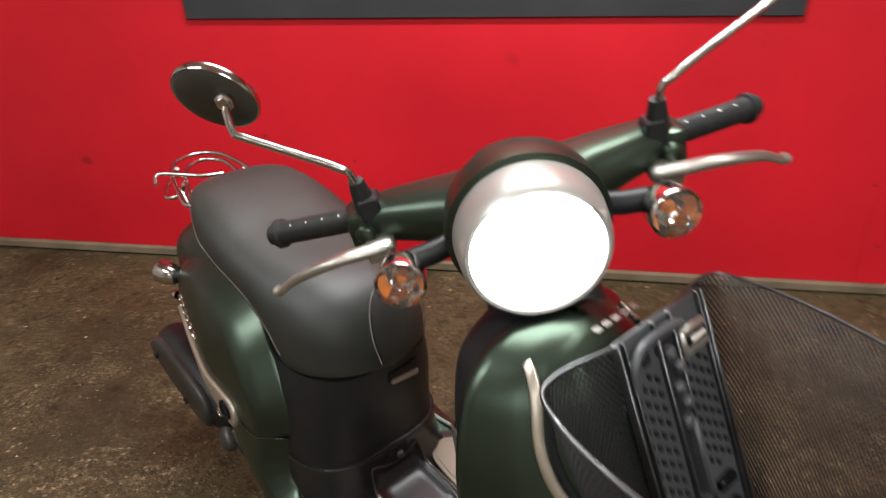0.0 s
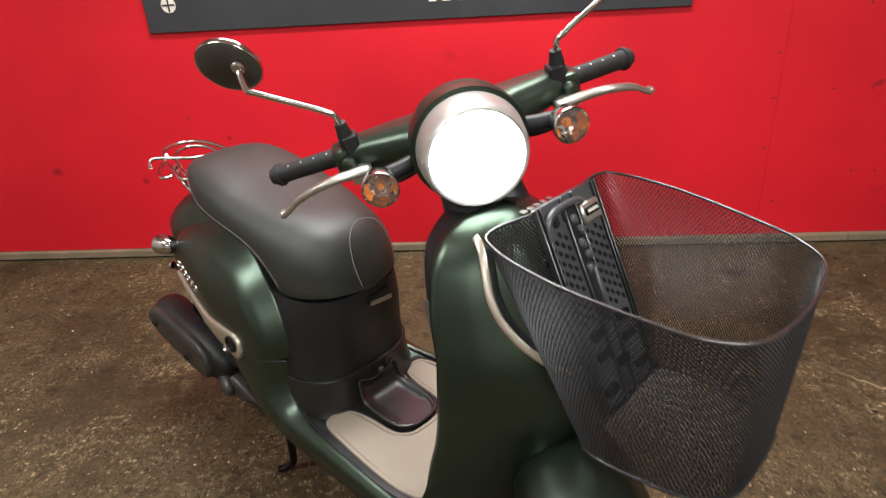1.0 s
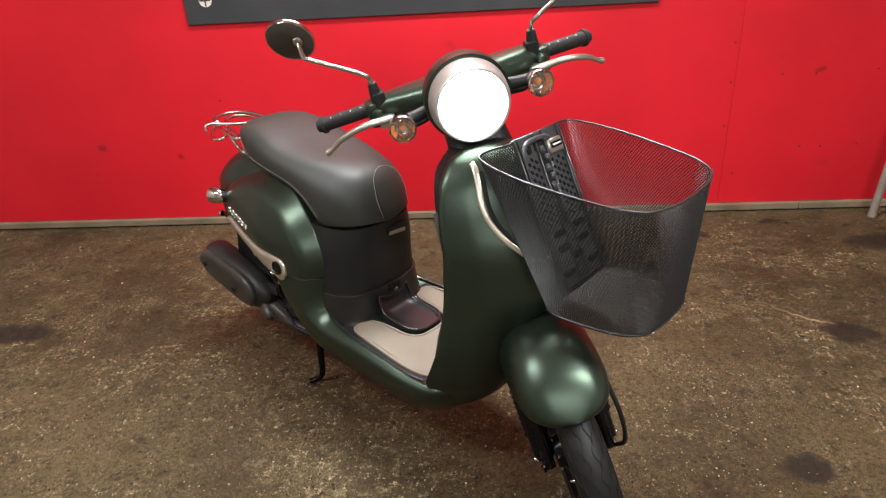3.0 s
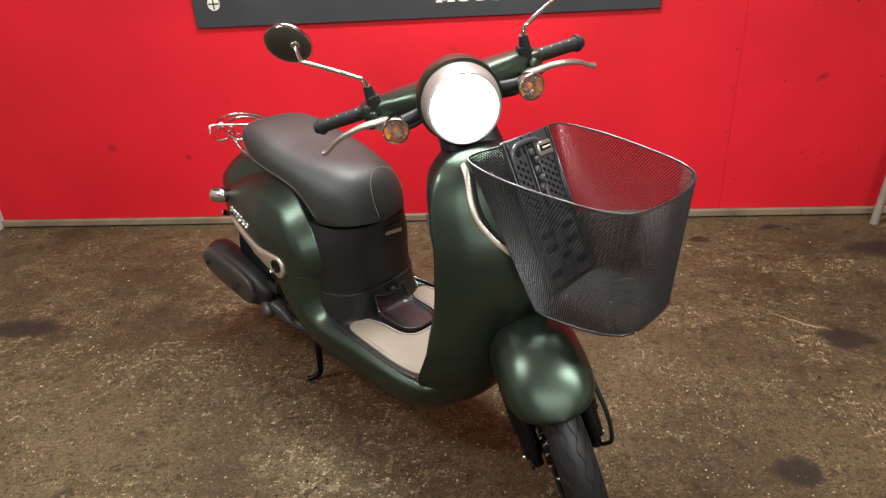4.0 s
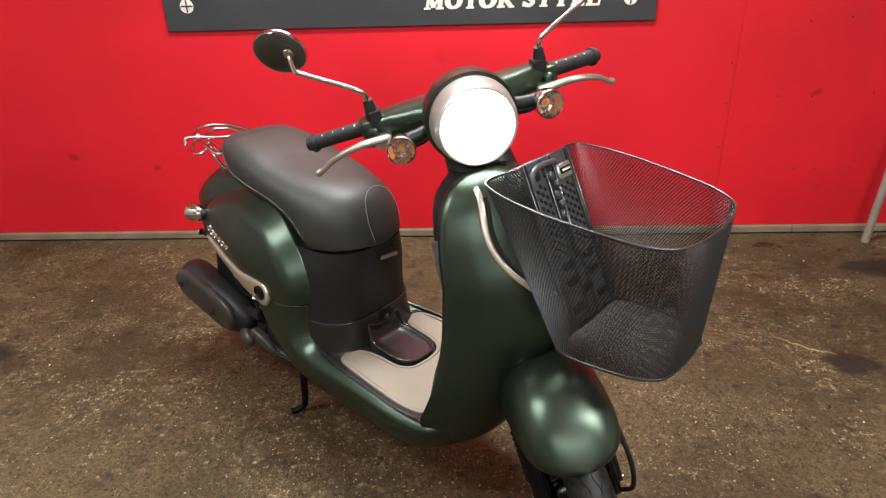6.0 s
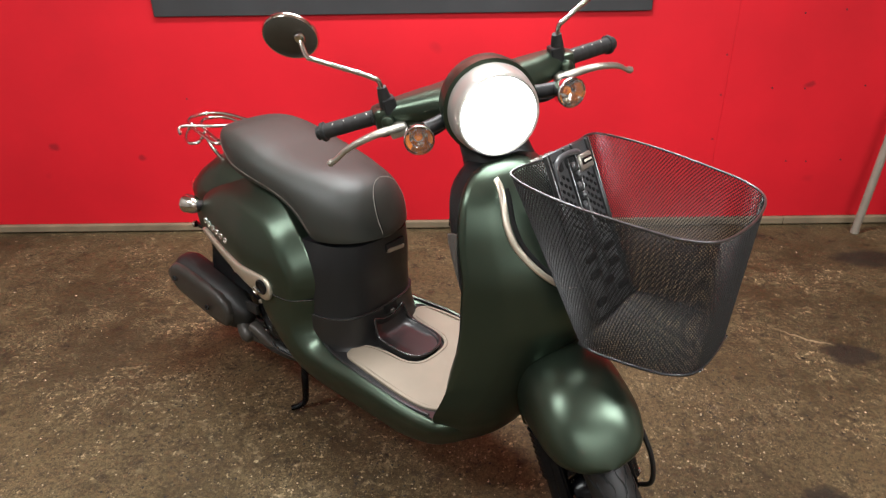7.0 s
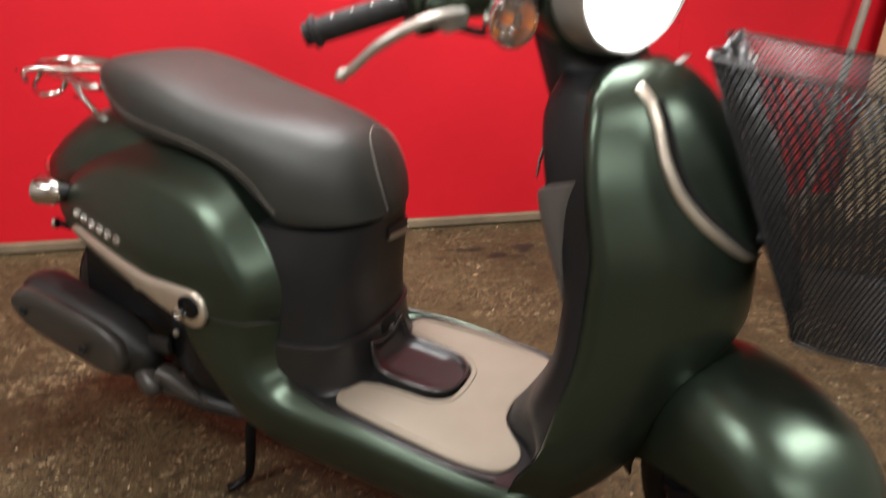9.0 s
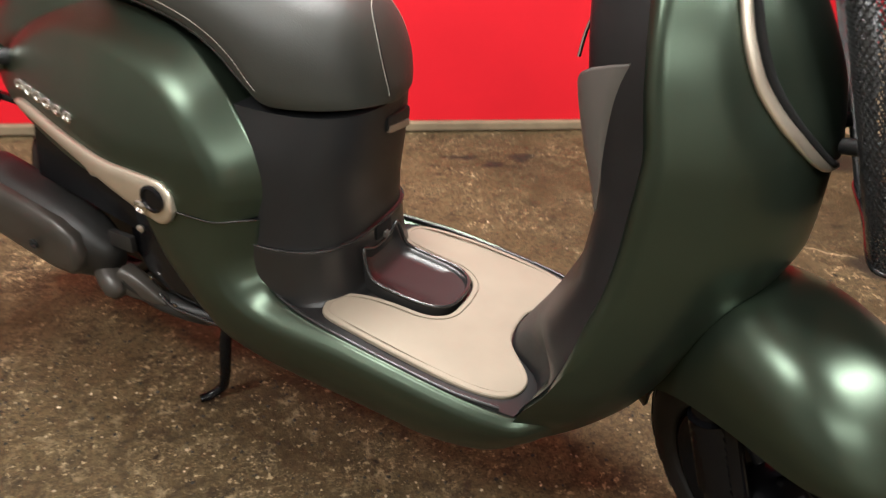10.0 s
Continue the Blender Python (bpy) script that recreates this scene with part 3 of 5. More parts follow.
for side in (-1, 1):
    rim = closed_spline(OUTLINE, 150)
    mid = np.array((-0.34, 0.53))
    rings = []
    for s in [0.02, 0.15, 0.3, 0.42, 0.52] + [0.60 + 0.395 * i / 46 for i in range(47)]:
        rings.append([(p[0], side * cowl_y(p[0], p[1]) * chamfer(p), p[1]) for p in (mid + (q - mid) * s for q in rim)])
    for s, f in ((0.999, 0.985), (1.0, 0.965), (0.997, 0.8), (0.985, 0.1)):
        rings.append([(p[0], side * cowl_y(p[0], p[1]) * chamfer(p) * f, p[1]) for p in (mid + (q - mid) * s for q in rim)])
    v, f = loft(rings)
    mesh_object("rear_cowl", v, f, GREEN, scooter, sharp=60)

# tail piece between the cowls
rings = []
for x, w, zb, zt in ((-0.712, 0.02, 0.52, 0.550), (-0.700, 0.060, 0.505, 0.570), (-0.66, 0.090, 0.495, 0.610), (-0.61, 0.105, 0.485, 0.646), (-0.55, 0.114, 0.475, 0.682), (-0.48, 0.117, 0.46, 0.698), (-0.3, 0.12, 0.40, 0.682), (-0.2, 0.12, 0.38, 0.62), (-0.15, 0.11, 0.38, 0.56)):
    rings.append([(x, w * a, (zb + zt) / 2 + (zt - zb) / 2 * b) for a, b in super_ring(40, 3)])
v, f = loft(rings)
mesh_object("tail_cowl", v, f, GREEN, scooter)
rings = []
for x, k in ((-0.67, 0.9), (-0.70, 0.95), (-0.722, 0.8), (-0.732, 0.3)):
    rings.append([(x, 0.075 * k * a, 0.552 + 0.036 * k * b) for a, b in super_ring(32, 3)])
v, f = loft(rings)
mesh_object("tail_lamp", v, f, REDLENS, scooter, "red tail lamp lens")

# -- lower side body and belly --
INNER = ((-0.099, 0.1465, 0.4275), (-0.104, 0.1455, 0.385), (-0.103, 0.146, 0.362), (-0.094, 0.149, 0.338), (-0.068, 0.157, 0.320), (-0.02, 0.168, 0.3125), (0.05, 0.176, 0.309), (0.12, 0.178, 0.3075), (0.20, 0.177, 0.307), (0.26, 0.174, 0.308), (0.305, 0.162, 0.309), (0.35, 0.110, 0.310))
CREST = ((-0.137, 0.1812, 0.4275), (-0.143, 0.1825, 0.380), (-0.144, 0.184, 0.352), (-0.131, 0.186, 0.325), (-0.098, 0.188, 0.302), (-0.04, 0.190, 0.2915), (0.05, 0.192, 0.288), (0.12, 0.193, 0.287), (0.20, 0.192, 0.287), (0.26, 0.187, 0.288), (0.305, 0.173, 0.291), (0.35, 0.120, 0.295))
DIP = table((-0.05, 0.02, 0.30, 0.40), (0.0, 0.0, 0.0255, 0.030))   # the floor runs down towards the front
BELLY = ((-0.268, 0.1875, 0.4275), (-0.246, 0.184, 0.355), (-0.222, 0.179, 0.308), (-0.195, 0.172, 0.262), (-0.162, 0.163, 0.219), (-0.09, 0.155, 0.191), (0.04, 0.152, 0.180), (0.11, 0.151, 0.177), (0.17, 0.149, 0.174), (0.25, 0.132, 0.178), (0.30, 0.105, 0.195), (0.35, 0.070, 0.22))
for side in (-1, 1):
    rings = []
    for a, c, e in zip(spline(INNER, 60), spline(CREST, 60), spline(BELLY, 60)):
        a, c, e = a - (0, 0, DIP(a[0])), c - (0, 0, DIP(c[0]) * 0.9), e - (0, 0, DIP(e[0]) * 0.4)
        cut = [a + np.array((-0.004, -0.045, -0.02)), a + np.array((-0.002, -0.012, -0.008)), a + np.array((0.0, -0.002, -0.0015)), a + (c - a) * 0.05, a + (c - a) * 0.25, a + (c - a) * 0.5 + np.array((0, 0.001, 0.001)), a + (c - a) * 0.75 + np.array((0, 0.001, 0.001)), a + (c - a) * 0.92, c + (e - c) * 0.02]
        for t in (0.06, 0.12, 0.2, 0.3, 0.42, 0.55, 0.68, 0.8, 0.9, 0.96, 1.0):
            cut.append(c + (e - c) * t + np.array((0, (0.003 + 0.007 * min(1, (0.4275 - c[2]) / 0.09)) * math.sin(math.pi * min(1, t)) ** 0.8, 0)))
        cut += [e + np.array((0, -0.012, -0.001)), e + np.array((0, -0.05, 0.002))]
        rings.append([(p[0], side * p[1], p[2]) for p in cut])
    v, f = loft(rings, closed=False, caps=False)
    mesh_object("side_skirt", v, f, GREEN, scooter, sharp=75)
# Glossy lip added along the cowl seam to stand for its edge highlight
for side in (-1, 1):
    tube("cowl_seam_highlight", [(-0.205, side * 0.1905, 0.4283), (-0.165, side * 0.1885, 0.4283), (-0.139, side * 0.1838, 0.4283), (-0.118, side * 0.165, 0.4283), (-0.100, side * 0.149, 0.4283)], 0.0012, GLOSSEDGE, scooter, "glossy lip standing for the edge highlight of the cowl seam", n=24, sides=6)
part("belly_pan", box(0.50, 0.25, 0.09, (0.05, 0, 0.235), 0.02), BLACK, scooter, "black underside pan")

# -- leg shield --
SZ = (0.168, 0.185, 0.22, 0.26, 0.30, 0.36, 0.41, 0.46, 0.50, 0.55, 0.63, 0.70, 0.77, 0.80, 0.82, 0.835, 0.842)
SE = table(SZ, (0.30, 0.292, 0.288, 0.289, 0.297, 0.326, 0.346, 0.361, 0.369, 0.373, 0.373, 0.358, 0.343, 0.338, 0.336, 0.345, 0.370))
SF = table(SZ, (0.305, 0.335, 0.375, 0.408, 0.432, 0.458, 0.480, 0.502, 0.520, 0.534, 0.528, 0.510, 0.470, 0.446, 0.424, 0.402, 0.385))
SW = table(SZ, (0.06, 0.100, 0.136, 0.160, 0.181, 0.193, 0.192, 0.187, 0.182, 0.178, 0.173, 0.164, 0.141, 0.121, 0.094, 0.054, 0.010))
SP = table((0.17, 0.3, 0.5, 0.6, 0.65, 0.72, 0.77, 0.85), (2.0, 1.8, 1.5, 1.35, 1.25, 0.95, 1.0, 1.3))


def shield_point(z, u, grow=0.0):
    """u from -1 (right edge) to 1 (left edge) round the front."""
    e, w, fr = SE(z), SW(z), SF(z)
    r = 0.38
    k = 0.86 * ((math.sqrt(u * u + r * r) - r) / (math.sqrt(1 + r * r) - r)) ** SP(z) + 0.14 * max(0.0, (abs(u) - 0.80) / 0.20) ** 1.2
    return Vector((e + (fr - e + grow) * (1 - k), u * (w + grow), z))


rings = []
N = 60
for i in range(64):
    z = SZ[0] + (SZ[-1] - SZ[0]) * i / 63
    fr = [shield_point(z, -1 + 2 * k / N) for k in range(N + 1)]
    e, w = SE(z), SW(z)
    lip = 0.003 - 0.015 * max(0.0, min(1.0, (z - 0.35) / 0.10))
    back = [Vector((e + lip, w - 0.006, z)), Vector((e + lip, w - 0.020, z)), Vector((e + 0.012, w * 0.6, z)), Vector((e + 0.012, -w * 0.6, z)), Vector((e + lip, -w + 0.020, z)), Vector((e + lip, -w + 0.006, z))]
    rings.append([tuple(p) for p in fr + back])
v, f = loft(rings)
mesh_object("leg_shield", v, f, GREEN, scooter, sharp=85)

# inner shield
rings = []
IZ = (0.27, 0.30, 0.36, 0.41, 0.48, 0.55, 0.60, 0.70, 0.78, 0.82)
IX = table(IZ, (0.232, 0.244, 0.278, 0.298, 0.314, 0.316, 0.304, 0.277, 0.264, 0.275))


def inner_half(z):
    w, x, e = SW(z) - 0.016, IX(z), SE(z)
    k = max(0.0, min(1.0, (0.38 - z) / 0.06))
    return [tuple(q) for q in spline([(e + 0.0, w), (e - 0.012 + 0.024 * k, w * (0.93 - 0.10 * k)), (x + 0.012 + 0.045 * k, w * (0.72 - 0.17 * k)), (x + 0.008 * k, w * (0.45 - 0.16 * k)), (x - 0.004, 0.0)], 14)]


for i in range(40):
    z = 0.27 + 0.55 * i / 39
    w, x, e = SW(z) - 0.016, IX(z), SE(z)
    half = inner_half(z)
    rings.append([(a, b, z) for a, b in half] + [(a, -b, z) for a, b in half[::-1][1:]] + [(e + 0.03, -w * 0.8, z), (e + 0.03, w * 0.8, z)])
v, f = loft(rings)
mesh_object("inner_shield", v, f, BLACK, scooter)

# pocket on the inner shield
rings = []
for v, d in ((0.0, -0.002), (0.02, 0.004), (0.10, 0.009), (0.25, 0.014), (0.45, 0.019), (0.65, 0.022), (0.85, 0.023), (0.97, 0.022), (1.0, 0.020), (1.0, 0.014), (0.95, 0.004)):
    ring = []
    for k in range(49):
        a = -1 + 2 * k / 48
        lo = 0.585 - 0.040 * math.sin(math.pi / 2 * min(1.0, abs(a) / 0.80)) ** 2 + 0.05 * max(0.0, (abs(a) - 0.80) / 0.20) ** 2
        hi = 0.640 + 0.074 * abs(a) ** 1.7
        zz = lo + (hi - lo) * v
        hf = inner_half(zz)
        yy = abs(0.127 * a) * (1 - 0.06 * (1 - v))
        xx = float(np.interp(yy, [q[1] for q in hf[::-1]], [q[0] for q in hf[::-1]]))
        ring.append((xx - 0.62 * d * (1 - abs(a) ** 5) - 0.001 * (d > 0), math.copysign(yy, a), zz))
    ring += [(IX(0.62) + 0.05, 0.09, 0.62 + 0.02 * v), (IX(0.62) + 0.05, -0.09, 0.62 + 0.02 * v)]
    rings.append(ring)
v, f = loft(rings)
mesh_object("inner_pocket", v, f, POCKET, scooter, "grey plastic storage pocket")

# ignition key with its strap, hanging by the inner shield
key = tube("key_strap", [(0.288, -0.070, 0.775), (0.276, -0.076, 0.752), (0.270, -0.080, 0.725), (0.268, -0.083, 0.700)], 0.0022, CHROME, scooter, "thin bright strap of the ignition key", n=16, sides=6)
part("key_head", box(0.008, 0.022, 0.030, (0.287, -0.068, 0.788), 0.003), BLACK, key, "black plastic key head")

# silver trim lines of the front
for side in (-1, 1):
    line = [(0.818, 0.079), (0.796, 0.089), (0.771, 0.098), (0.746, 0.104), (0.720, 0.105), (0.698, 0.101), (0.674, 0.092), (0.652, 0.076), (0.638, 0.056), (0.632, 0.030)]
    pts = [np.array((z, y / SW(z))) for z, y in spline(line, 44)]
    rings = []
    for k, (z, u) in enumerate(pts):
        c = shield_point(z, side * u, 0.003)
        t = pts[min(k + 1, 43)] - pts[max(k - 1, 0)]
        q = shield_point(z + t[0] * 0.02, side * (u + t[1] * 0.02), 0.003) - c
        d = q.normalized()
        nrm = (c - Vector((SE(z) - 0.05, 0, z))).normalized()
        wd = d.cross(nrm).normalized()
        h = 0.0058 * min(1, 0.85 + k / 14, 0.4 + (43 - k) / 8)
        rings.append([tuple(c + wd * h * 1.1 * a + nrm * 0.0035 * b) for a, b in super_ring(12, 3)])
    v, f = loft(rings)
    mesh_object("front_trim", v, f, SILVER, scooter, "bright silver trim line")
    # Dark tube laid on the shield to paint the shade of the groove
    groove = []
    for z, u in pts[3:40]:
        groove.append(tuple(shield_point(z, side * (u - 0.060), 0.0045)))
    tube("trim_groove_shade", groove, 0.0042, RECESS_SHADE, scooter, "dark strip painting the groove's shade beside the trim line", sides=8)
# raised bonnet between the trim lines, with its lettered badge
rings = []
for i in range(30):
    z = 0.64 + 0.196 * i / 29
    lim = table((0.63, 0.645, 0.674, 0.70, 0.72, 0.746, 0.771, 0.796, 0.82, 0.842), (0.05, 0.36, 0.51, 0.59, 0.63, 0.655, 0.67, 0.67, 0.66, 0.4))(z)
    rings.append([tuple(shield_point(z, -lim + 2 * lim * k / 24, 0.005 * min(1, 4 * (1 - abs(k / 12 - 1))))) for k in range(25)])
v, f = loft(rings, closed=False, caps=False)
mesh_object("front_bonnet", v, f, GREEN, scooter)
for k in range(5):
    c = shield_point(0.838, 0.0, 0.0)
    part("badge_bar", box(0.009, 0.010, 0.0022, (0.402, 0.058 - 0.016 * k, 0.8375), 0.0006, seg=1), BEZEL, scooter, "raised silver badge stroke")

# -- floor --
rings = []
for z in (0.26, 0.302, 0.306):
    g = 0.002 if z == 0.306 else 0
    ring = []
    for x, y in [(-0.14, 0.130), (-0.10, 0.145), (-0.04, 0.162), (0.05, 0.174), (0.14, 0.176), (0.22, 0.176), (0.29, 0.165), (0.31, 0.1)]:
        ring.append((x, -y + g, z - DIP(x)))
    ring += [(a, -b, c) for a, b, c in ring[::-1]]
    rings.append(ring)
v, f = loft(rings)
mesh_object("floor_board", v, f, TRAY, scooter, "smooth black footboard", sharp=30)


def slab(name, outline, z0, z1, mat, parent, label="", inset=0.004):
    """A flat pad with a rounded upper edge."""
    rings = []
    c = sum((Vector(p) for p in outline), Vector((0, 0))) / len(outline)
    n = len(outline)
    for dz, ins in ((0, 0), (0.7, 0), (0.93, 0.35), (1.0, 1.0)):
        ring = []
        for i, p in enumerate(outline):
            a, b = Vector(outline[i - 1]), Vector(outline[(i + 1) % n])
            d = (b - a).normalized()
            nm = Vector((-d.y, d.x))
            q = Vector(p) + nm * inset * ins
            ring.append((q.x, q.y, z0 + (z1 - z0) * dz - DIP(q.x)))
        rings.append(ring)
    v, f = loft(rings)
    return mesh_object(name, v, f, mat, parent, label, sharp=35)


half = [(0.2345, 0.0), (0.236, -0.022), (0.241, -0.041), (0.254, -0.058), (0.277, -0.083), (0.286, -0.101), (0.285, -0.120), (0.274, -0.140), (0.250, -0.153), (0.205, -0.160), (0.13, -0.160), (0.07, -0.156), (0.02, -0.150), (-0.004, -0.140), (-0.012, -0.118), (-0.006, -0.098), (0.006, -0.085), (0.030, -0.076), (0.07, -0.070), (0.11, -0.067), (0.132, -0.058), (0.147, -0.038), (0.151, 0.0)]
h2 = [tuple(p) for p in spline(half, 90)]
full = h2 + [(x, -y) for x, y in h2[::-1][1:-1]]
slab("floor_mat", full[::-1], 0.305, 0.312, MAT, scooter, "beige rubber floor mat", inset=0.004)
ring = [Vector(p) for p in full]
line = []
for i, p in enumerate(ring):
    d = (ring[(i + 1) % len(ring)] - ring[i - 1]).normalized()
    line.append((p.x + d.y * 0.0085, p.y - d.x * 0.0085, 0.3118 - DIP(p.x)))
tube("mat_border", line + line[:1], 0.0011, MAT, scooter, "raised border line of the mat", sides=6)
rings = []
for x, zt, w in ((-0.030, 0.352, 0.046), (-0.016, 0.3515, 0.047), (-0.006, 0.3495, 0.048), (0.002, 0.345, 0.050), (0.008, 0.338, 0.052), (0.014, 0.330, 0.054), (0.022, 0.3235, 0.056), (0.034, 0.3195, 0.058), (0.052, 0.3170, 0.059), (0.075, 0.3145, 0.059), (0.095, 0.3125, 0.058), (0.112, 0.3108, 0.055), (0.126, 0.3092, 0.049), (0.136, 0.308, 0.040), (0.142, 0.307, 0.026)):
    half = [(w + 0.001, 0.285), (w, zt - 0.001), (w - 0.002, zt + 0.0025), (w - 0.005, zt + 0.003), (w - 0.008, zt + 0.001), (w - 0.010, zt - 0.0015), (w * 0.5, zt - 0.002)]
    lift = 0.017 * max(0.0, min(1.0, (0.016 - x) / 0.012))
    half = [(y, z + (lift * (y / w) ** 3 if z > 0.29 else 0)) for y, z in half]
    rings.append([(x, -y, z) for y, z in half] + [(x, y, z) for y, z in half[::-1]])
rings.append([(0.144, y * 0.8, min(z, 0.300)) for x, y, z in rings[-1]])
v, f = loft(rings)
tray = mesh_object("tray_cover", v, f, TRAY, scooter, "black plastic tray rising to a hook hole", sharp=50)
bead = [(0.005, 0.0, 0.352), (0.0055, 0.022, 0.3545), (0.005, 0.042, 0.364), (0.006, 0.0505, 0.3655), (0.010, 0.0535, 0.352), (0.018, 0.0555, 0.333), (0.032, 0.0580, 0.3232), (0.060, 0.0590, 0.3190), (0.095, 0.0585, 0.3155), (0.120, 0.0535, 0.3130), (0.137, 0.040, 0.3108), (0.145, 0.020, 0.3098), (0.1465, 0.0, 0.3096)]
bead = [(x, -y, z) for x, y, z in bead] + [(x, y, z) for x, y, z in bead[-2:0:-1]]
tube("tray_rim", [tuple(p) for p in closed_spline(bead, 120)] + [bead[0]], 0.0030, GLOSSEDGE, tray, "glossy raised tray rim", sides=10)
for side in (-1, 1):
    tube("floor_edge", [(-0.095, side * 0.141, 0.330), (-0.07, side * 0.150, 0.3165), (-0.02, side * 0.1605, 0.310), (0.05, side * 0.1685, 0.305), (0.15, side * 0.172, 0.2955), (0.22, side * 0.171, 0.289), (0.27, side * 0.163, 0.285)], 0.0032, TRAY, scooter, "raised black floor edge", n=50, sides=8)

# -- cover under the seat --
CZ = (0.300, 0.3065, 0.311, 0.318, 0.328, 0.345, 0.365, 0.380, 0.386, 0.3895, 0.43, 0.50, 0.572)
CF = table(CZ, (0.028, 0.020, 0.0150, 0.0115, 0.0085, 0.0055, 0.0035, 0.0030, 0.0020, -0.003, -0.003, 0.004, 0.010))
CW = table(CZ, (0.161, 0.160, 0.159, 0.1575, 0.1560, 0.1535, 0.1515, 0.1505, 0.1495, 0.147, 0.1455, 0.142, 0.128))


def cover_ring(z):
    ring = []
    for k in range(49):
        a = -math.pi / 2 + math.pi * k / 48
        c, s = math.cos(a), math.sin(a)
        ring.append((-0.16 + (CF(z) + 0.16) * abs(c) ** (2 / 3.2), math.copysign(abs(s) ** (2 / 3.2), s) * CW(z), z))
    return ring + [(-0.25, CW(z) * 0.9, z), (-0.25, -CW(z) * 0.9, z)]


v, f = loft([cover_ring(0.3885 + 0.1835 * i / 34) for i in range(35)])
cover = mesh_object("front_cover", v, f, BLACK, scooter, "black plastic cover below the seat", sharp=50)
v, f = loft([cover_ring(0.300 + 0.0875 * (i / 44) ** 1.3) for i in range(45)])
mesh_object("cover_base", v, f, TRAY, scooter, "smooth black flared base of the cover", sharp=50)
tube("cover_seam", [(-0.16 + (CF(0.386) + 0.1612) * math.cos(a) ** 0.625, math.copysign(abs(math.sin(a)) ** 0.625, math.sin(a)) * (CW(0.386) + 0.0006), 0.3868) for a in (-1.5 + 3.0 * k / 40 for k in range(41))], 0.0013, GLOSSEDGE, cover, "glossy lip of the flared base", sides=6)
# seat-lock tab and the hook hole
lock = part("lock_recess", box(0.020, 0.064, 0.022, (0.0015, 0.030, 0.541), 0.006), BLACK, cover, "dark recess of the seat lock")
part("lock_tab", box(0.010, 0.058, 0.011, (0.0085, 0.030, 0.531), 0.0045, rot=Matrix.Rotation(radians(-6), 4, "X")), LEVER, lock, "grey seat-lock tab")
hole = part("hook_hole", box(0.016, 0.044, 0.026, (-0.001, 0.008, 0.374), 0.007), RECESS_SHADE, cover, "dark recessed hook hole")
part("hook", box(0.012, 0.012, 0.010, (0.0065, 0.010, 0.365), 0.004), POCKET, hole, "small grey bag hook")

# -- seat --
WX = table((-0.512, -0.509, -0.498, -0.48, -0.455, -0.42, -0.36, -0.28, -0.20, -0.13, -0.10, -0.08, -0.055, -0.03, -0.005, 0.010, 0.019, 0.023), (0.008, 0.036, 0.066, 0.086, 0.104, 0.119, 0.133, 0.138, 0.136, 0.134, 0.1335, 0.131, 0.124, 0.112, 0.090, 0.066, 0.038, 0.012))
ZT = table((-0.512, -0.509, -0.498, -0.48, -0.455, -0.42, -0.38, -0.32, -0.25, -0.18, -0.11, -0.06, -0.03, -0.01, 0.005, 0.016, 0.023), (0.742, 0.757, 0.770, 0.778, 0.783, 0.785, 0.780, 0.767, 0.748, 0.735, 0.725, 0.713, 0.699, 0.680, 0.655, 0.625, 0.597))
ZB = table((-0.535, -0.47, -0.42, -0.34, -0.28, -0.25, -0.22, -0.19, -0.16, -0.14, -0.12, -0.10, -0.08, 0.023), (0.690, 0.676, 0.668, 0.662, 0.656, 0.650, 0.640, 0.624, 0.602, 0.586, 0.577, 0.575, 0.575, 0.578))
SEAM_Z = table((-0.535, -0.49, -0.45, -0.42, -0.39, -0.35, -0.30, -0.25, -0.20, -0.16, -0.13, -0.11, -0.095, -0.08, 0.023), (0.735, 0.738, 0.733, 0.718, 0.702, 0.692, 0.685, 0.677, 0.664, 0.645, 0.621, 0.598, 0.586, 0.583, 0.586))


SEAT_TUCK = table((-0.54, -0.18, -0.12, 0.05), (0.17, 0.17, 0.08, 0.03))
SEAT_SQUARE = table((-0.54, -0.40, -0.25, -0.12, -0.03, 0.03), (3.8, 3.8, 3.4, 3.0, 2.6, 2.4))


def seat_low(x):
    """Height of the widest, stitched line over the seat's lower edge."""
    return min(SEAM_Z(x) - ZB(x), (ZT(x) - ZB(x)) * 0.8)


def seat_point(x, a):
    w, t, b = WX(x), ZT(x), ZB(x)
    c, s = math.cos(a), math.sin(a)
    e = 2 / SEAT_SQUARE(x)
    low, tuck = seat_low(x), SEAT_TUCK(x)
    if s >= 0:
        return (x, math.copysign(abs(c) ** e, c) * w, b + low + (t - b - low) * s ** e)
    return (x, math.copysign(abs(c) ** 0.75, c) * w * (1 - tuck * abs(s)), b + low - low * abs(s) ** 0.85)


rings = []
xs = [-0.512, -0.511, -0.509, -0.506, -0.502] + [-0.497 + 0.477 * i / 60 for i in range(61)] + [-0.014, -0.008, -0.003, 0.002, 0.006, 0.010, 0.013, 0.016, 0.0185, 0.0205, 0.022, 0.023]
for x in xs:
    rings.append([seat_point(x, 2 * math.pi * k / 72) for k in range(72)])
v, f = loft(rings)
seat = mesh_object("seat", v, f, VINYL, scooter, "black vinyl saddle seat")
def stitches(name, pts, parent):
    """A dashed seam along the points, in one mesh."""
    gv, gf = [], []
    for i in range(0, len(pts) - 2, 3):
        v, f = tube_geo(pts[i:i + 3], 0.0008, 5)
        gf += [tuple(q + len(gv) for q in face) for face in f]
        gv += v
    return mesh_object(name, gv, gf, STITCH, parent, "pale stitched seam")


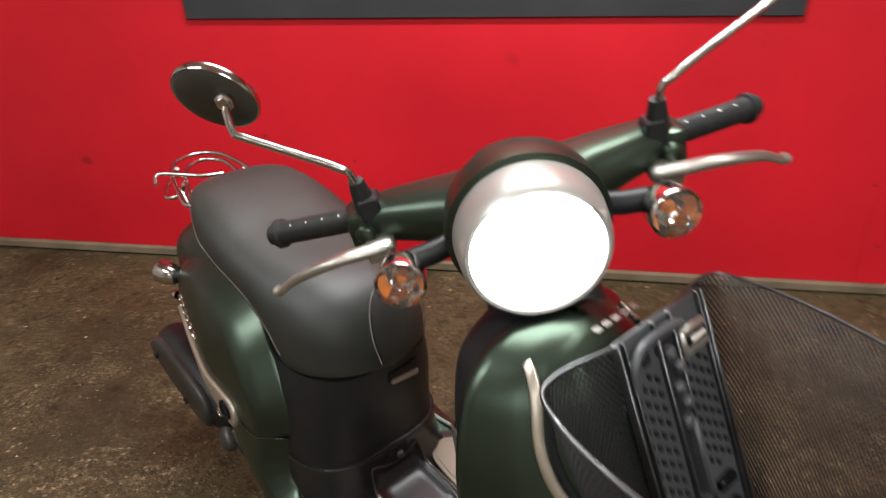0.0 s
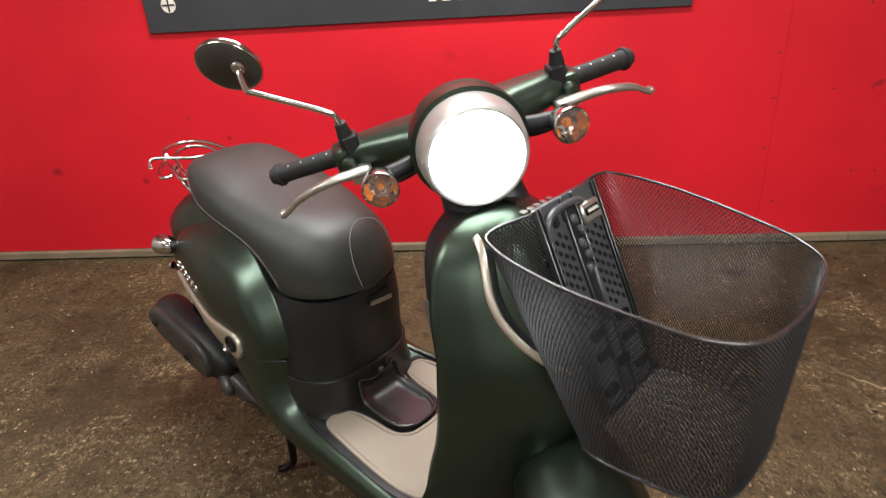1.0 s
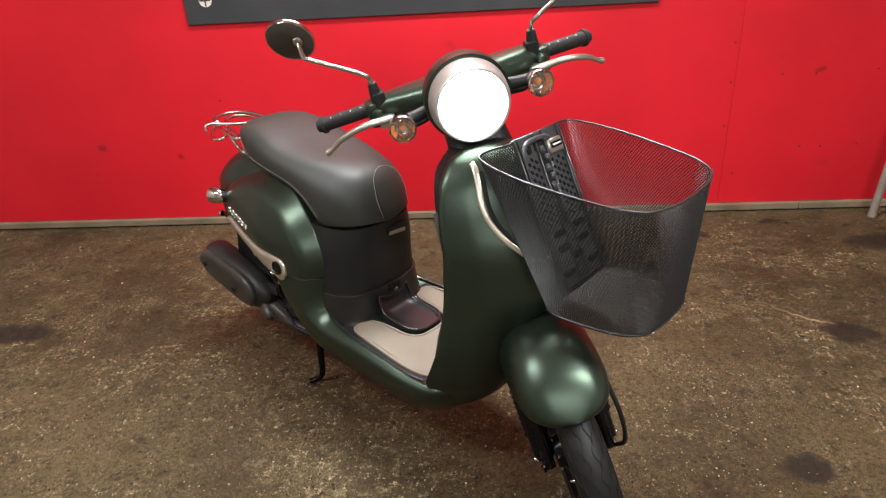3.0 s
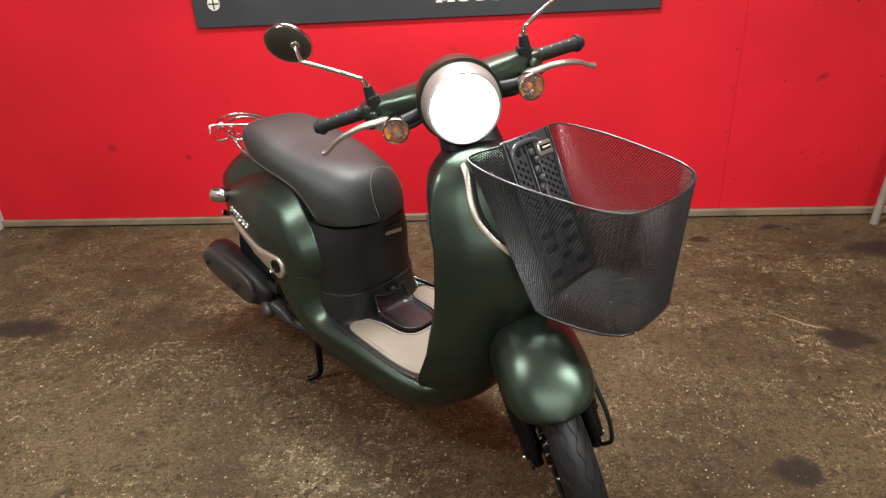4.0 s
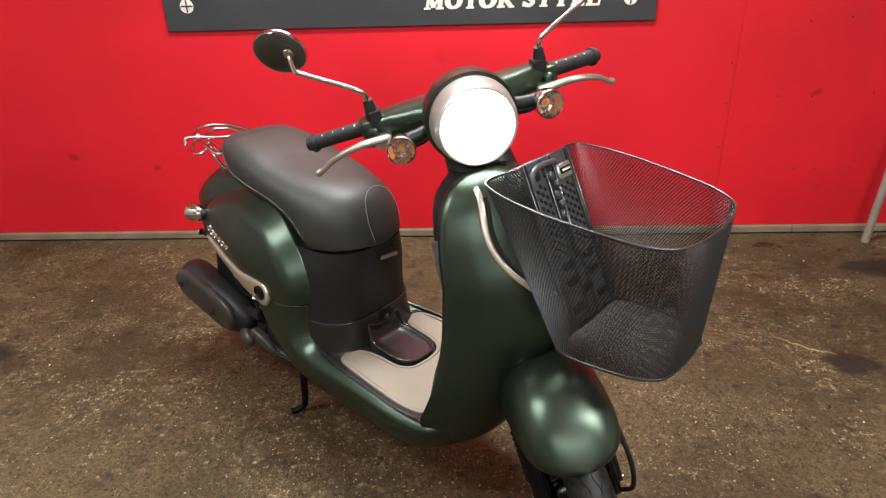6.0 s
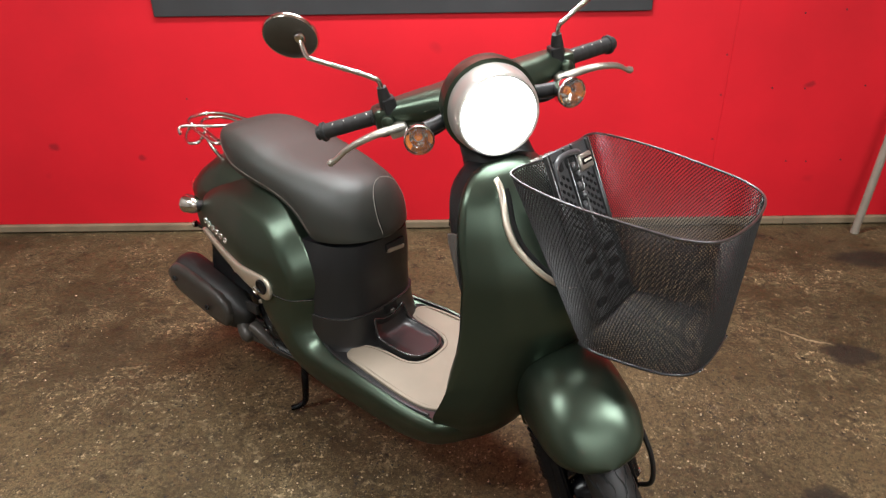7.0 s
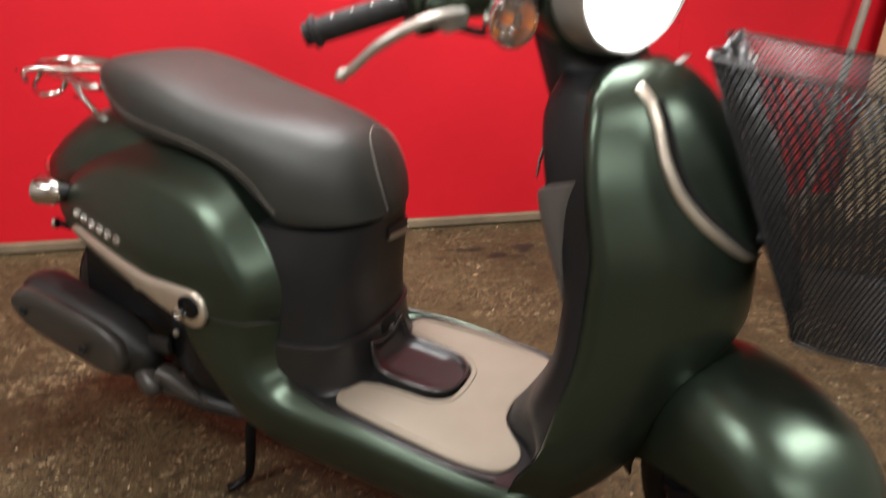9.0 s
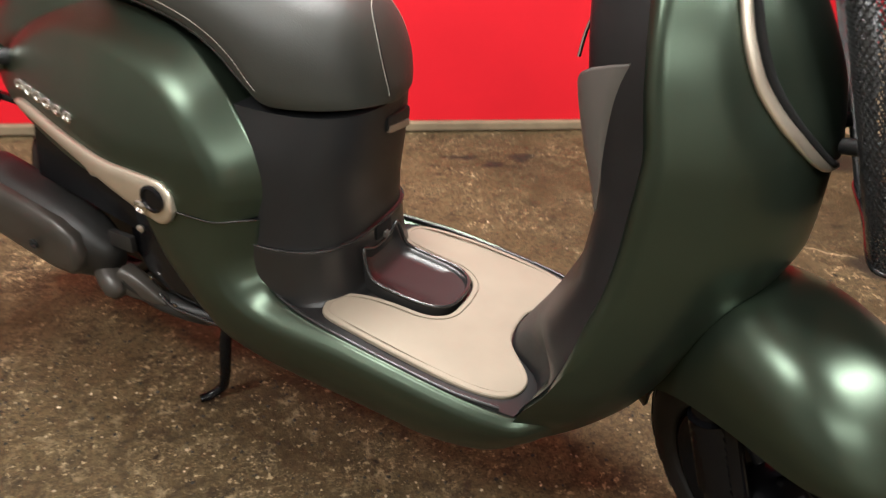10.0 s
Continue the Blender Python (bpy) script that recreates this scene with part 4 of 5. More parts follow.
for side in (0, 1):
    pts = []
    for i in range(300):
        x = -0.508 + 0.407 * i / 299
        a = 0.02
        p = Vector(seat_point(x, a if side == 0 else math.pi - a))
        pts.append(p + Vector((0, 0.0004 if side == 0 else -0.0004, 0)))
    stitches("seam", pts, seat)


def nose_point(y, z):
    """The place on the rounded front of the seat at that height and that far from the middle."""
    lo, hi = -0.10, 0.0228
    for _ in range(40):
        x = (lo + hi) / 2
        w, t, b = WX(x), ZT(x), ZB(x)
        k = abs(y) / w
        low = seat_low(x)
        q = SEAT_SQUARE(x)
        top = -1 if k >= 1 else b + low + (t - b - low) * (1 - k ** q) ** (1 / q)
        lo, hi = (x, hi) if top > z else (lo, x)
    return Vector((lo + 0.0006, y, z))


arch = [(-0.022, 0.590), (-0.028, 0.623), (-0.026, 0.651), (-0.016, 0.677), (0.003, 0.6935), (0.031, 0.700), (0.062, 0.693), (0.082, 0.678), (0.090, 0.652), (0.091, 0.622), (0.088, 0.592)]
arch = [tuple(nose_point(y, z)) for y, z in (tuple(p) for p in spline(arch, 60))]
stitches("front_seam", [Vector(p) for p in spline(arch, 210)], seat)
# Dark tube along the seam paints the shade of its crease
tube("front_crease_shade", [(x - 0.0004, 0.034 + (y - 0.034) * 0.95, z - 0.0015 * (z > 0.685)) for x, y, z in arch], 0.0011, RECESS_SHADE, seat, "dark line painting the crease's shade beside the front seam", sides=6)
for side in (0, 1):
    low = [Vector(seat_point(-0.495 + 0.395 * i / 79, -0.42 if side == 0 else math.pi + 0.42)) for i in range(80)]
    tube("piping", [tuple(p) for p in low], 0.0038, GLOSSEDGE, seat, "polished black piping", sides=8)

# -- silver side trims with their badges --
for side in (-1, 1):
    a, b = Vector((-0.545, 0, 0.492)), Vector((-0.228, 0, 0.436))
    d = (b - a).normalized()
    up = Vector((-d.z, 0, d.x))
    prof = table((0, 0.06, 0.3, 0.6, 0.8, 0.92, 1.0), (0.004, 0.010, 0.0115, 0.017, 0.028, 0.033, 0.012))
    rings = []
    for i in range(70):
        t = i / 69
        p = a + (b + d * 0.03 - a) * t
        h = prof(t) if t < 0.92 else 0.033 * math.sqrt(max(0.0, 1 - ((t - 0.91) / 0.09) ** 2)) + 0.0005
        w = cowl_y(p.x, p.z) + 0.002
        step = 0.006 * max(0.0, 1 - abs(t - 0.56) / 0.035)
        rings.append([(p.x + up.x * (h * q - step * (q < -0.5)), side * (w + 0.007 * r), p.z + up.z * (h * q - step * (q < -0.5))) for q, r in super_ring(20, 2.6)])
    v, f = loft(rings)
    trim = mesh_object("side_trim", v, f, SILVER, scooter, "silver side trim with a round plug")
    lathe("plug", [(0, 0.0), (0, 0.0195), (0.003, 0.0195), (0.0045, 0.016), (0.0015, 0.014), (0.003, 0.0)], (b.x + 0.000, side * (cowl_y(b.x, b.z) + 0.009), b.z + 0.007), (0, side, 0), GLOSS, trim, n=28)
    lathe("bolt", [(0, 0.0), (0, 0.0105), (0.005, 0.0105), (0.0065, 0.008), (0.003, 0.006), (0.005, 0.003), (0.005, 0.0)], (b.x - 0.021, side * (cowl_y(b.x, b.z) + 0.009), b.z - 0.009), (0, side, 0), CHROME, trim, n=20)
    for k in range(6):
        x = -0.530 + 0.0262 * k
        z = 0.519 - 0.0022 * k
        lathe("badge_stroke", [(0, 0.0035), (0, 0.0094), (0.003, 0.0086), (0.0035, 0.0056), (0.001, 0.0035), (0, 0.0035)], (x, side * (cowl_y(x, z) * 0.99 + 0.0015), z), (0, side, 0.1), CHROME, scooter, "raised chrome badge stroke", n=12)

# -- rear indicators --
def indicator(place, axis, m=None, r=0.029):
    d = Vector(axis).normalized()
    p = Vector(place)
    shell = lathe("indicator", [(-0.045, 0.0), (-0.044, 0.008), (-0.036, 0.018), (-0.02, r * 0.93), (0.0, r), (0.006, r * 1.02), (0.008, r * 0.97), (0.003, r * 0.9), (-0.02, r * 0.55), (-0.024, 0.0)], p, d, CHROME, scooter, "chrome round turn indicator with an amber bulb", n=32, m=m)
    bulb = lathe("bulb", [(-0.024, 0.0), (-0.021, 0.007), (-0.012, 0.008), (-0.010, 0.0055), (-0.006, 0.005), (-0.005, 0.0)], p, d, AMBER, shell, "amber bulb cover", n=9, m=m)
    bulb.data.shade_flat()
    lathe("lens", [(0.0045, r * 0.92), (0.009, r * 0.86), (0.014, r * 0.6), (0.016, 0.0)], p, d, CLEAR, shell, "clear ribbed lens", n=32, m=m)
    rnd = random.Random(7)
    q = d.to_track_quat("Z", "Y").to_matrix()
    for turn in (0, 1):
        av, af = [], []
        for k in range(9):
            a = math.pi * (turn + 0.5) + (k / 8 - 0.5) * 1.25
            for h, rad in ((0.0035, r * 0.88), (-0.002, r * 0.76), (-0.010, r * 0.62)):
                av.append(p + q @ Vector((rad * math.sin(a), rad * math.cos(a), h)))
        for k in range(8):
            af += [(3 * k + e, 3 * k + e + 1, 3 * k + e + 4, 3 * k + e + 3) for e in (0, 1)]
        mesh_object("amber_flank", av, af, AMBER, shell, "amber inset beside the bulb", smooth=False, m=m)
    gv, gf = [], []
    rows = [(0.0025, r * 0.90), (-0.006, r * 0.78), (-0.014, r * 0.62), (-0.019, r * 0.45)]
    for i in range(3):
        for k in range(16):
            o = len(gv)
            tilt = rnd.uniform(-0.003, 0.003)
            for (h, rad), off in ((rows[i], tilt), (rows[i + 1], -tilt)):
                for kk in (k, k + 1):
                    a = 2 * math.pi * kk / 16
                    gv.append(p + q @ Vector((rad * math.cos(a), rad * math.sin(a), h + off + rnd.uniform(-0.0015, 0.0015))))
            gf.append((o, o + 1, o + 3, o + 2))
    fac = mesh_object("facets", gv, gf, REFLECT, shell, "faceted bright reflector", smooth=False, m=m)
    return shell


for side in (-1, 1):
    indicator((-0.615, side * 0.137, 0.547), (-1, side * 0.25, 0.05), r=0.026)
    tube("indicator_stalk", [(-0.555, side * 0.090, 0.548), (-0.580, side * 0.132, 0.548)], 0.013, BLACK, scooter, sides=14)

part("tail_bracket", box(0.05, 0.010, 0.012, (-0.60, -0.120, 0.478), 0.003), GLOSS, scooter, "small black tail bracket")
lathe("reflector", [(0, 0.0), (0, 0.010), (0.006, 0.010), (0.007, 0.0)], (-0.622, -0.122, 0.478), (-1, -0.5, 0), CHROME, scooter, n=16)

# -- rear rack of chrome rod --
rack = new("rear_rack")
rack.parent = scooter
tagged(rack, "chrome wire luggage rack")
for pts in ([(-0.50, 0.080, 0.728), (-0.60, 0.080, 0.738), (-0.69, 0.075, 0.742), (-0.738, 0.052, 0.742), (-0.748, 0.012, 0.742), (-0.722, -0.030, 0.742), (-0.66, -0.062, 0.741), (-0.56, -0.088, 0.738), (-0.49, -0.102, 0.734), (-0.478, -0.085, 0.732), (-0.49, -0.055, 0.730)],
            [(-0.54, 0.050, 0.730), (-0.647, 0.060, 0.738), (-0.69, 0.043, 0.740), (-0.702, 0.016, 0.740), (-0.675, -0.020, 0.739), (-0.62, -0.047, 0.738), (-0.55, -0.070, 0.735), (-0.50, -0.082, 0.732)],
            [(-0.590, 0.022, 0.738), (-0.60, -0.016, 0.741), (-0.63, -0.050, 0.744), (-0.662, -0.078, 0.745), (-0.668, -0.092, 0.741), (-0.650, -0.102, 0.730)],
            [(-0.70, -0.035, 0.735), (-0.722, -0.036, 0.715), (-0.70, -0.058, 0.708), (-0.66, -0.082, 0.706), (-0.62, -0.093, 0.707), (-0.603, -0.082, 0.710), (-0.612, -0.064, 0.714), (-0.60, -0.060, 0.734)],
            [(-0.56, -0.080, 0.735), (-0.54, -0.075, 0.70), (-0.52, -0.06, 0.665)], [(-0.60, 0.075, 0.736), (-0.57, 0.07, 0.70), (-0.54, 0.06, 0.665)]):
    tube("rod", pts, 0.0048, CHROME, rack, n=30, sides=8)

# -- engine, rear wheel, muffler, stand --
def wheel(m, r, width, name, spokes=5):
    """A wheel about the y axis with its centre at 0."""
    hub = new(name)
    hub.parent = scooter
    hub.matrix_basis = m
    k = []
    for i in range(33):
        a = math.pi * (i / 32) * 1.36 - math.pi * 0.18
        k.append((-math.cos(a) * width / 2, r - width * 0.52 + math.sin(a) * width * 0.52))
    rings = [[(q * math.cos(t), h, q * math.sin(t)) for h, q in k] for t in (2 * math.pi * j / 72 for j in range(73))]
    v, f = loft(rings, caps=False)
    tyre = mesh_object("tyre", v, f, TYRE, hub, "black treaded rubber tyre")
    # Dark ribbons on the rubber paint the shade of its tread grooves
    gv, gf = [], []
    for j in range(26):
        for s in (-1, 1):
            for lane in (0, 1, 2):
                pts = []
                for q in range(9):
                    u = q / 8
                    # lane 0: a wavy line round the tyre; 1 and 2: hooked cuts running out to the shoulder
                    an = (0.5 + s * (0.075 + 0.028 * math.sin(2 * math.pi * u) if lane == 0 else 0.10 + 0.10 * (lane - 1) + 0.15 * u)) * math.pi
                    th = 2 * math.pi * (j + 0.5 * (s > 0) + 0.45 * (lane == 2) + (u if lane == 0 else 1.15 * u + 0.14 * math.sin(u * 6.5))) / 26
                    rr = r - width * 0.52 + math.sin(an) * (width * 0.52 + 0.0006)
                    yy = -math.cos(an) * (width / 2 + 0.0006)
                    pts.append((rr, yy, th))
                b0 = len(gv)
                for rr, yy, th in pts:
                    for o in (-1, 1):
                        gv.append((rr * math.cos(th + o * 0.0013 / rr), yy + o * 0.0010, rr * math.sin(th + o * 0.0013 / rr)))
                gf += [(b0 + 2 * q, b0 + 2 * q + 1, b0 + 2 * q + 3, b0 + 2 * q + 2) for q in range(8)]
    mesh_object("tread", gv, gf, RECESS_SHADE, tyre, smooth=False)
    rp = [(-width * 0.42, r * 0.66), (-width * 0.44, r * 0.61), (-width * 0.25, r * 0.56), (width * 0.25, r * 0.56), (width * 0.44, r * 0.61), (width * 0.42, r * 0.66)]
    rings = [[(q * math.cos(t), h, q * math.sin(t)) for h, q in rp + [(h * 0.95, q - 0.008) for h, q in rp[::-1]]] for t in (2 * math.pi * j / 60 for j in range(61))]
    v, f = loft(rings, caps=False)
    mesh_object("rim", v, f, GLOSS, hub, "satin black rim")
    for j in range(spokes):
        a = 2 * math.pi * j / spokes
        part("spoke", box(r * 0.46, 0.02, 0.026, (r * 0.34, 0, 0), 0.005), GLOSS, hub, m=Matrix.Rotation(a, 4, "Y"))
    lathe("hub", [(-0.05, 0.0), (-0.05, 0.032), (-0.02, 0.045), (0.02, 0.045), (0.05, 0.032), (0.05, 0.0)], (0, 0, 0), (0, 1, 0), GLOSS, hub, n=32)
    # Bright bolts added on the hub to stand for the wheel's glints
    for j in range(spokes):
        a = 2 * math.pi * (j + 0.5) / spokes
        for side in (-1, 1):
            lathe("hub_glint_bolt", [(-0.02, 0.0), (-0.02, 0.004), (0, 0.004), (0, 0.0060), (0.004, 0.0060), (0.005, 0.003), (0.005, 0.0)], (0.034 * math.cos(a), side * 0.044, 0.034 * math.sin(a)), (0, side, 0), CHROME, hub, "small bright bolt added for the wheel's glints", n=6)
    lathe("valve", [(0, 0.0), (0, 0.0035), (0.016, 0.0035), (0.018, 0.002), (0.018, 0.0)], (r * 0.50, -0.028, 0.02), (-0.4, -0.9, 0), CHROME, hub, "bright tyre valve", n=8)
    return hub


wheel(pose(-0.580, 0.02, 0.232), 0.206, 0.086, "rear_wheel", 6)
part("engine", box(0.36, 0.15, 0.15, (-0.36, 0.03, 0.245), 0.03), GLOSS, scooter, "black engine block")
part("engine_case", box(0.30, 0.05, 0.12, (-0.46, 0.10, 0.24), 0.025), GLOSS, scooter)
part("inner_fender", box(0.34, 0.17, 0.17, (-0.42, 0.0, 0.405), 0.04), BLACK, scooter, "black inner mudguard")
rings = []
for t, w, h in ((0.0, 0.25, 0.25), (0.02, 0.62, 0.6), (0.06, 0.86, 0.84), (0.14, 1.0, 0.98), (0.3, 1.0, 1.0), (0.5, 1.0, 1.0), (0.7, 0.98, 0.95), (0.82, 0.9, 0.82), (0.9, 0.76, 0.66), (0.96, 0.55, 0.5), (1.0, 0.3, 0.3)):
    c = Vector((-0.735, -0.130, 0.312)) + Vector((0.315, 0.007, -0.075)) * t
    up = Vector((0.216, 0, 0.976))
    rings.append([tuple(c + up * 0.068 * h * b + Vector((0, 0.047 * w * a, 0))) for a, b in super_ring(40, 2.6)])
v, f = loft(rings)
muffler = mesh_object("muffler", v, f, MUFFLER, scooter, "matt black exhaust muffler")
rings = []
for t, h in ((0.03, 0.3), (0.07, 0.62), (0.14, 0.8), (0.3, 0.86), (0.5, 0.88), (0.72, 0.86), (0.84, 0.68), (0.90, 0.3)):
    c = Vector((-0.735, -0.130, 0.312)) + Vector((0.315, 0.007, -0.075)) * t
    up = Vector((0.216, 0, 0.976))
    rings.append([tuple(c + up * (0.060 * h * b + 0.004) + Vector((0, -0.034 + 0.019 * a, 0))) for a, b in super_ring(36, 3)])
v, f = loft(rings)
shieldp = mesh_object("heat_shield", v, f, HEATSHIELD, muffler, "smooth brown-grey heat shield")
for t, q in ((0.147, 0.006), (0.635, 0.0)):
    c = Vector((-0.735, -0.130, 0.312)) + Vector((0.315, 0.007, -0.075)) * t
    lathe("bolt", [(0, 0.0), (0, 0.008), (0.004, 0.008), (0.004, 0.004), (0.001, 0.003), (0.001, 0.0)], (c.x, -0.1835, c.z + q), (0, -1, 0), RECESS_SHADE, shieldp, "dark bolt recess", n=16)
lathe("muffler_nose", [(-0.040, 0.0), (-0.036, 0.018), (-0.015, 0.0215), (0.008, 0.020), (0.020, 0.013), (0.023, 0.0)], (-0.415, -0.145, 0.203), (0.75, -0.25, -0.40), HEATSHIELD, scooter, "rounded grey muffler nose", n=28)
rings = []
for t, h, w in ((0.0, 0.026, 0.018), (0.25, 0.026, 0.017), (0.55, 0.019, 0.014), (0.85, 0.009, 0.011), (1.0, 0.003, 0.008)):
    c = Vector((-0.410, -0.128, 0.212)) + Vector((0.086, 0.006, -0.024)) * t
    rings.append([tuple(c + Vector((0.24 * h * b, w * a, h * b))) for a, b in super_ring(32, 3.2)])
v, f = loft(rings)
mesh_object("pipe_cover", v, f, HEATSHIELD, scooter, "grey wedge-shaped pipe cover", sharp=50)
rings = []
for x, w, zb, zt in ((-0.40, 0.105, 0.225, 0.36), (-0.36, 0.122, 0.205, 0.40), (-0.31, 0.130, 0.187, 0.40), (-0.25, 0.131, 0.189, 0.38), (-0.20, 0.128, 0.188, 0.34), (-0.17, 0.118, 0.196, 0.30), (-0.14, 0.10, 0.205, 0.28)):
    rings.append([(x, w * a, (zb + zt) / 2 + (zt - zb) / 2 * c) for a, c in super_ring(40, 5)])
v, f = loft(rings)
shroud = mesh_object("engine_shroud", v, f, GLOSS, scooter, "gloss black engine shroud", sharp=40)
for side in (-1, 1):
    tube("shroud_lip", [(-0.355, side * 0.119, 0.2075), (-0.31, side * 0.128, 0.1905), (-0.25, side * 0.1295, 0.1915), (-0.20, side * 0.1265, 0.1905)], 0.0032, GLOSSEDGE, shroud, "polished lower edge of the shroud", n=24, sides=8)
for x, z in ((-0.300, 0.197), (-0.345, 0.235)):
    lathe("lip_screw", [(0, 0.0), (0, 0.0035), (0.003, 0.003), (0.0035, 0.0)], (x, -0.1285, z), (0, -1, 0), CHROME, shroud, "tiny bright screw", n=10)
lathe("stand_bolt", [(-0.03, 0.0), (-0.03, 0.006), (0.0, 0.005), (0.0, 0.0055), (0.004, 0.0055), (0.006, 0.003), (0.006, 0.0)], (-0.166, -0.130, 0.199), (0.3, -1, 0), CHROME, scooter, "bright stand pivot bolt", n=12)
lathe("shroud_bolt", [(0, 0.0), (0, 0.006), (0.004, 0.006), (0.005, 0.004), (0.005, 0.0)], (-0.350, -0.126, 0.325), (0.2, -1, 0.1), LEVER, shroud, "dull metal bolt", n=14)
part("mud_flap", box(0.03, 0.15, 0.16, (-0.565, -0.02, 0.405), 0.01), BLACK, scooter, "black rear mudguard flap")
tube("exhaust_pipe", [(-0.40, -0.130, 0.215), (-0.34, -0.115, 0.180), (-0.26, -0.09, 0.165), (-0.18, -0.05, 0.18)], 0.017, MUFFLER, scooter, n=24, sides=14)
part("muffler_bracket", box(0.05, 0.012, 0.03, (-0.40, -0.125, 0.285), 0.006), MUFFLER, scooter, "black metal bracket")
# Black sheets added to stand for the shaded voids above the muffler
for side in (-1, 1):
    part("void_shade_panel", box(0.30, 0.012, 0.15, (-0.42, side * 0.112, 0.395), 0.005, rot=Matrix.Rotation(radians(11), 4, "Y")), GLOSS, scooter, "gloss black sheet standing for the dark void under the cowl")
for side in (-1, 1):
    tube("stand_leg", [(-0.205, side * 0.105, 0.19), (-0.216, side * 0.112, 0.155), (-0.227, side * 0.110, 0.085), (-0.240, side * 0.104, 0.040), (-0.246, side * 0.106, 0.022), (-0.258, side * 0.122, 0.0105), (-0.268, side * 0.137, 0.0095)], 0.0095, GLOSS, scooter, "black stand leg", n=30, sides=10, taper=lambda t: 1.15 - 0.35 * t)

# -- fork, front wheel and mudguard --
AX = Vector((0.327, 0.0, -0.697))
FRONT = Matrix.Translation((-0.010, -0.013, -0.003)) @ S
SW_FRONT = FRONT @ Matrix.Translation(AX)
wheel(SW_FRONT, 0.205, 0.082, "front_wheel", 5)
for side in (-1, 1):
    lower = Vector((AX.x - 0.005, side * 0.072, AX.z + 0.005))
    upper = lower + AXIS * 0.235
    tube("fork_leg", [lower - AXIS * 0.008, lower, lower + AXIS * 0.12, upper], 0.022, GLOSS, scooter, "gloss black fork leg", sides=16, m=FRONT)
    tube("damper", [lower + Vector((0.030, side * -0.004, -0.012)), lower + Vector((0.030, side * -0.004, -0.012)) + AXIS * 0.2], 0.012, GLOSS, scooter, "gloss black damper rod", sides=14, m=FRONT)
    boot = []
    for k in range(9):
        boot += [(0.050 + 0.013 * k, 0.0235), (0.0565 + 0.013 * k, 0.0275)]
    lathe("fork_boot", [(0.048, 0.0)] + boot + [(0.168, 0.0)], lower, AXIS, GLOSS, scooter, "ribbed black fork boot", n=24, m=FRONT, sharp=70)
    part("fork_clamp", box(0.045, 0.022, 0.05, tuple(lower), 0.008), GLOSS, scooter, m=FRONT)
    lathe("axle_nut", [(0, 0.0), (0, 0.010), (0.007, 0.010), (0.008, 0.006), (0.012, 0.005), (0.012, 0.0)], (AX.x, side * 0.084, AX.z), (0, side, 0), CHROME, scooter, "bright axle nut", n=12, m=FRONT)
for dx, dz in ((0.030, 0.0),):
    lathe("damper_nut", [(0, 0.0), (0, 0.009), (0.006, 0.009), (0.007, 0.0)], (AX.x + dx, -0.082, AX.z + dz), (0.4, -1, 0), CHROME, scooter, "bright damper nut", n=10, m=FRONT)
tube("brake_cable", [(AX.x + 0.03, 0.088, AX.z + 0.20), (AX.x + 0.055, 0.098, AX.z + 0.11), (AX.x + 0.045, 0.098, AX.z + 0.02), (AX.x + 0.01, 0.085, AX.z - 0.03)], 0.005, RUBBER, scooter, n=24, m=FRONT)
G_R = table((59, 65, 80, 92, 110, 130, 150, 170), (0.238, 0.250, 0.282, 0.303, 0.320, 0.318, 0.292, 0.245))
G_D = table((59, 65, 72, 80, 92, 110, 150, 170), (0.012, 0.030, 0.058, 0.080, 0.108, 0.130, 0.122, 0.07))
G_W = table((60, 62, 66, 73, 84, 110, 150, 170), (0.012, 0.042, 0.066, 0.084, 0.094, 0.098, 0.092, 0.070))
rings = []
for i in range(61):
    deg = 60 + 101 * (i / 60) ** 1.5
    t, w, rr, drop = radians(deg), G_W(deg), G_R(deg), G_D(deg)
    ring = []
    for j in range(37):
        a = math.pi * j / 36
        ring.append(((rr - drop + drop * math.sin(a) ** 0.72) * math.cos(t), -w * math.copysign(abs(math.cos(a)) ** 0.75, math.cos(a)), (rr - drop + drop * math.sin(a) ** 0.72) * math.sin(t)))
    for j in range(36, -1, -1):
        a = math.pi * j / 36
        q = (rr - drop + (drop - 0.006) * math.sin(a) ** 0.72)
        ring.append((q * math.cos(t), -(w - 0.005) * math.copysign(abs(math.cos(a)) ** 0.75, math.cos(a)), q * math.sin(t)))
    rings.append(ring)
v, f = loft(rings)
mesh_object("front_mudguard", v, f, GREEN, scooter, "matt green rounded front mudguard", m=SW_FRONT @ Matrix.Translation((0.0, 0, 0.0)), sharp=50)
tube("steering_column", [tuple(AXIS * -0.42), tuple(AXIS * -0.09)], 0.03, BLACK, scooter, sides=20, m=S)

# -- handlebar cowl and headlamp --
HL = Vector((0.060, 0.0, 0.024))
FWD = Vector((1, 0, -0.01)).normalized()
rings = []
for z, x, a, b in ((-0.135, 0.028, 0.070, 0.075), (-0.10, 0.000, 0.060, 0.070), (-0.07, -0.022, 0.050, 0.066), (-0.03, -0.042, 0.045, 0.064), (0.0, -0.055, 0.042, 0.060)):
    rings.append([(x + a * p, b * q, z) for p, q in super_ring(36, 2.6)])
v, f = loft(rings)
mesh_object("steering_cover", v, f, BLACK, scooter, "black cover round the steering head", m=S)
lathe("headlamp_shell", [(-0.145, 0.0), (-0.143, 0.028), (-0.132, 0.058), (-0.112, 0.077), (-0.09, 0.087), (-0.06, 0.0905), (-0.045, 0.0895), (-0.044, 0.06), (-0.044, 0.0)], HL, FWD, GREEN, scooter, "matt green headlamp shell", n=56, m=S)
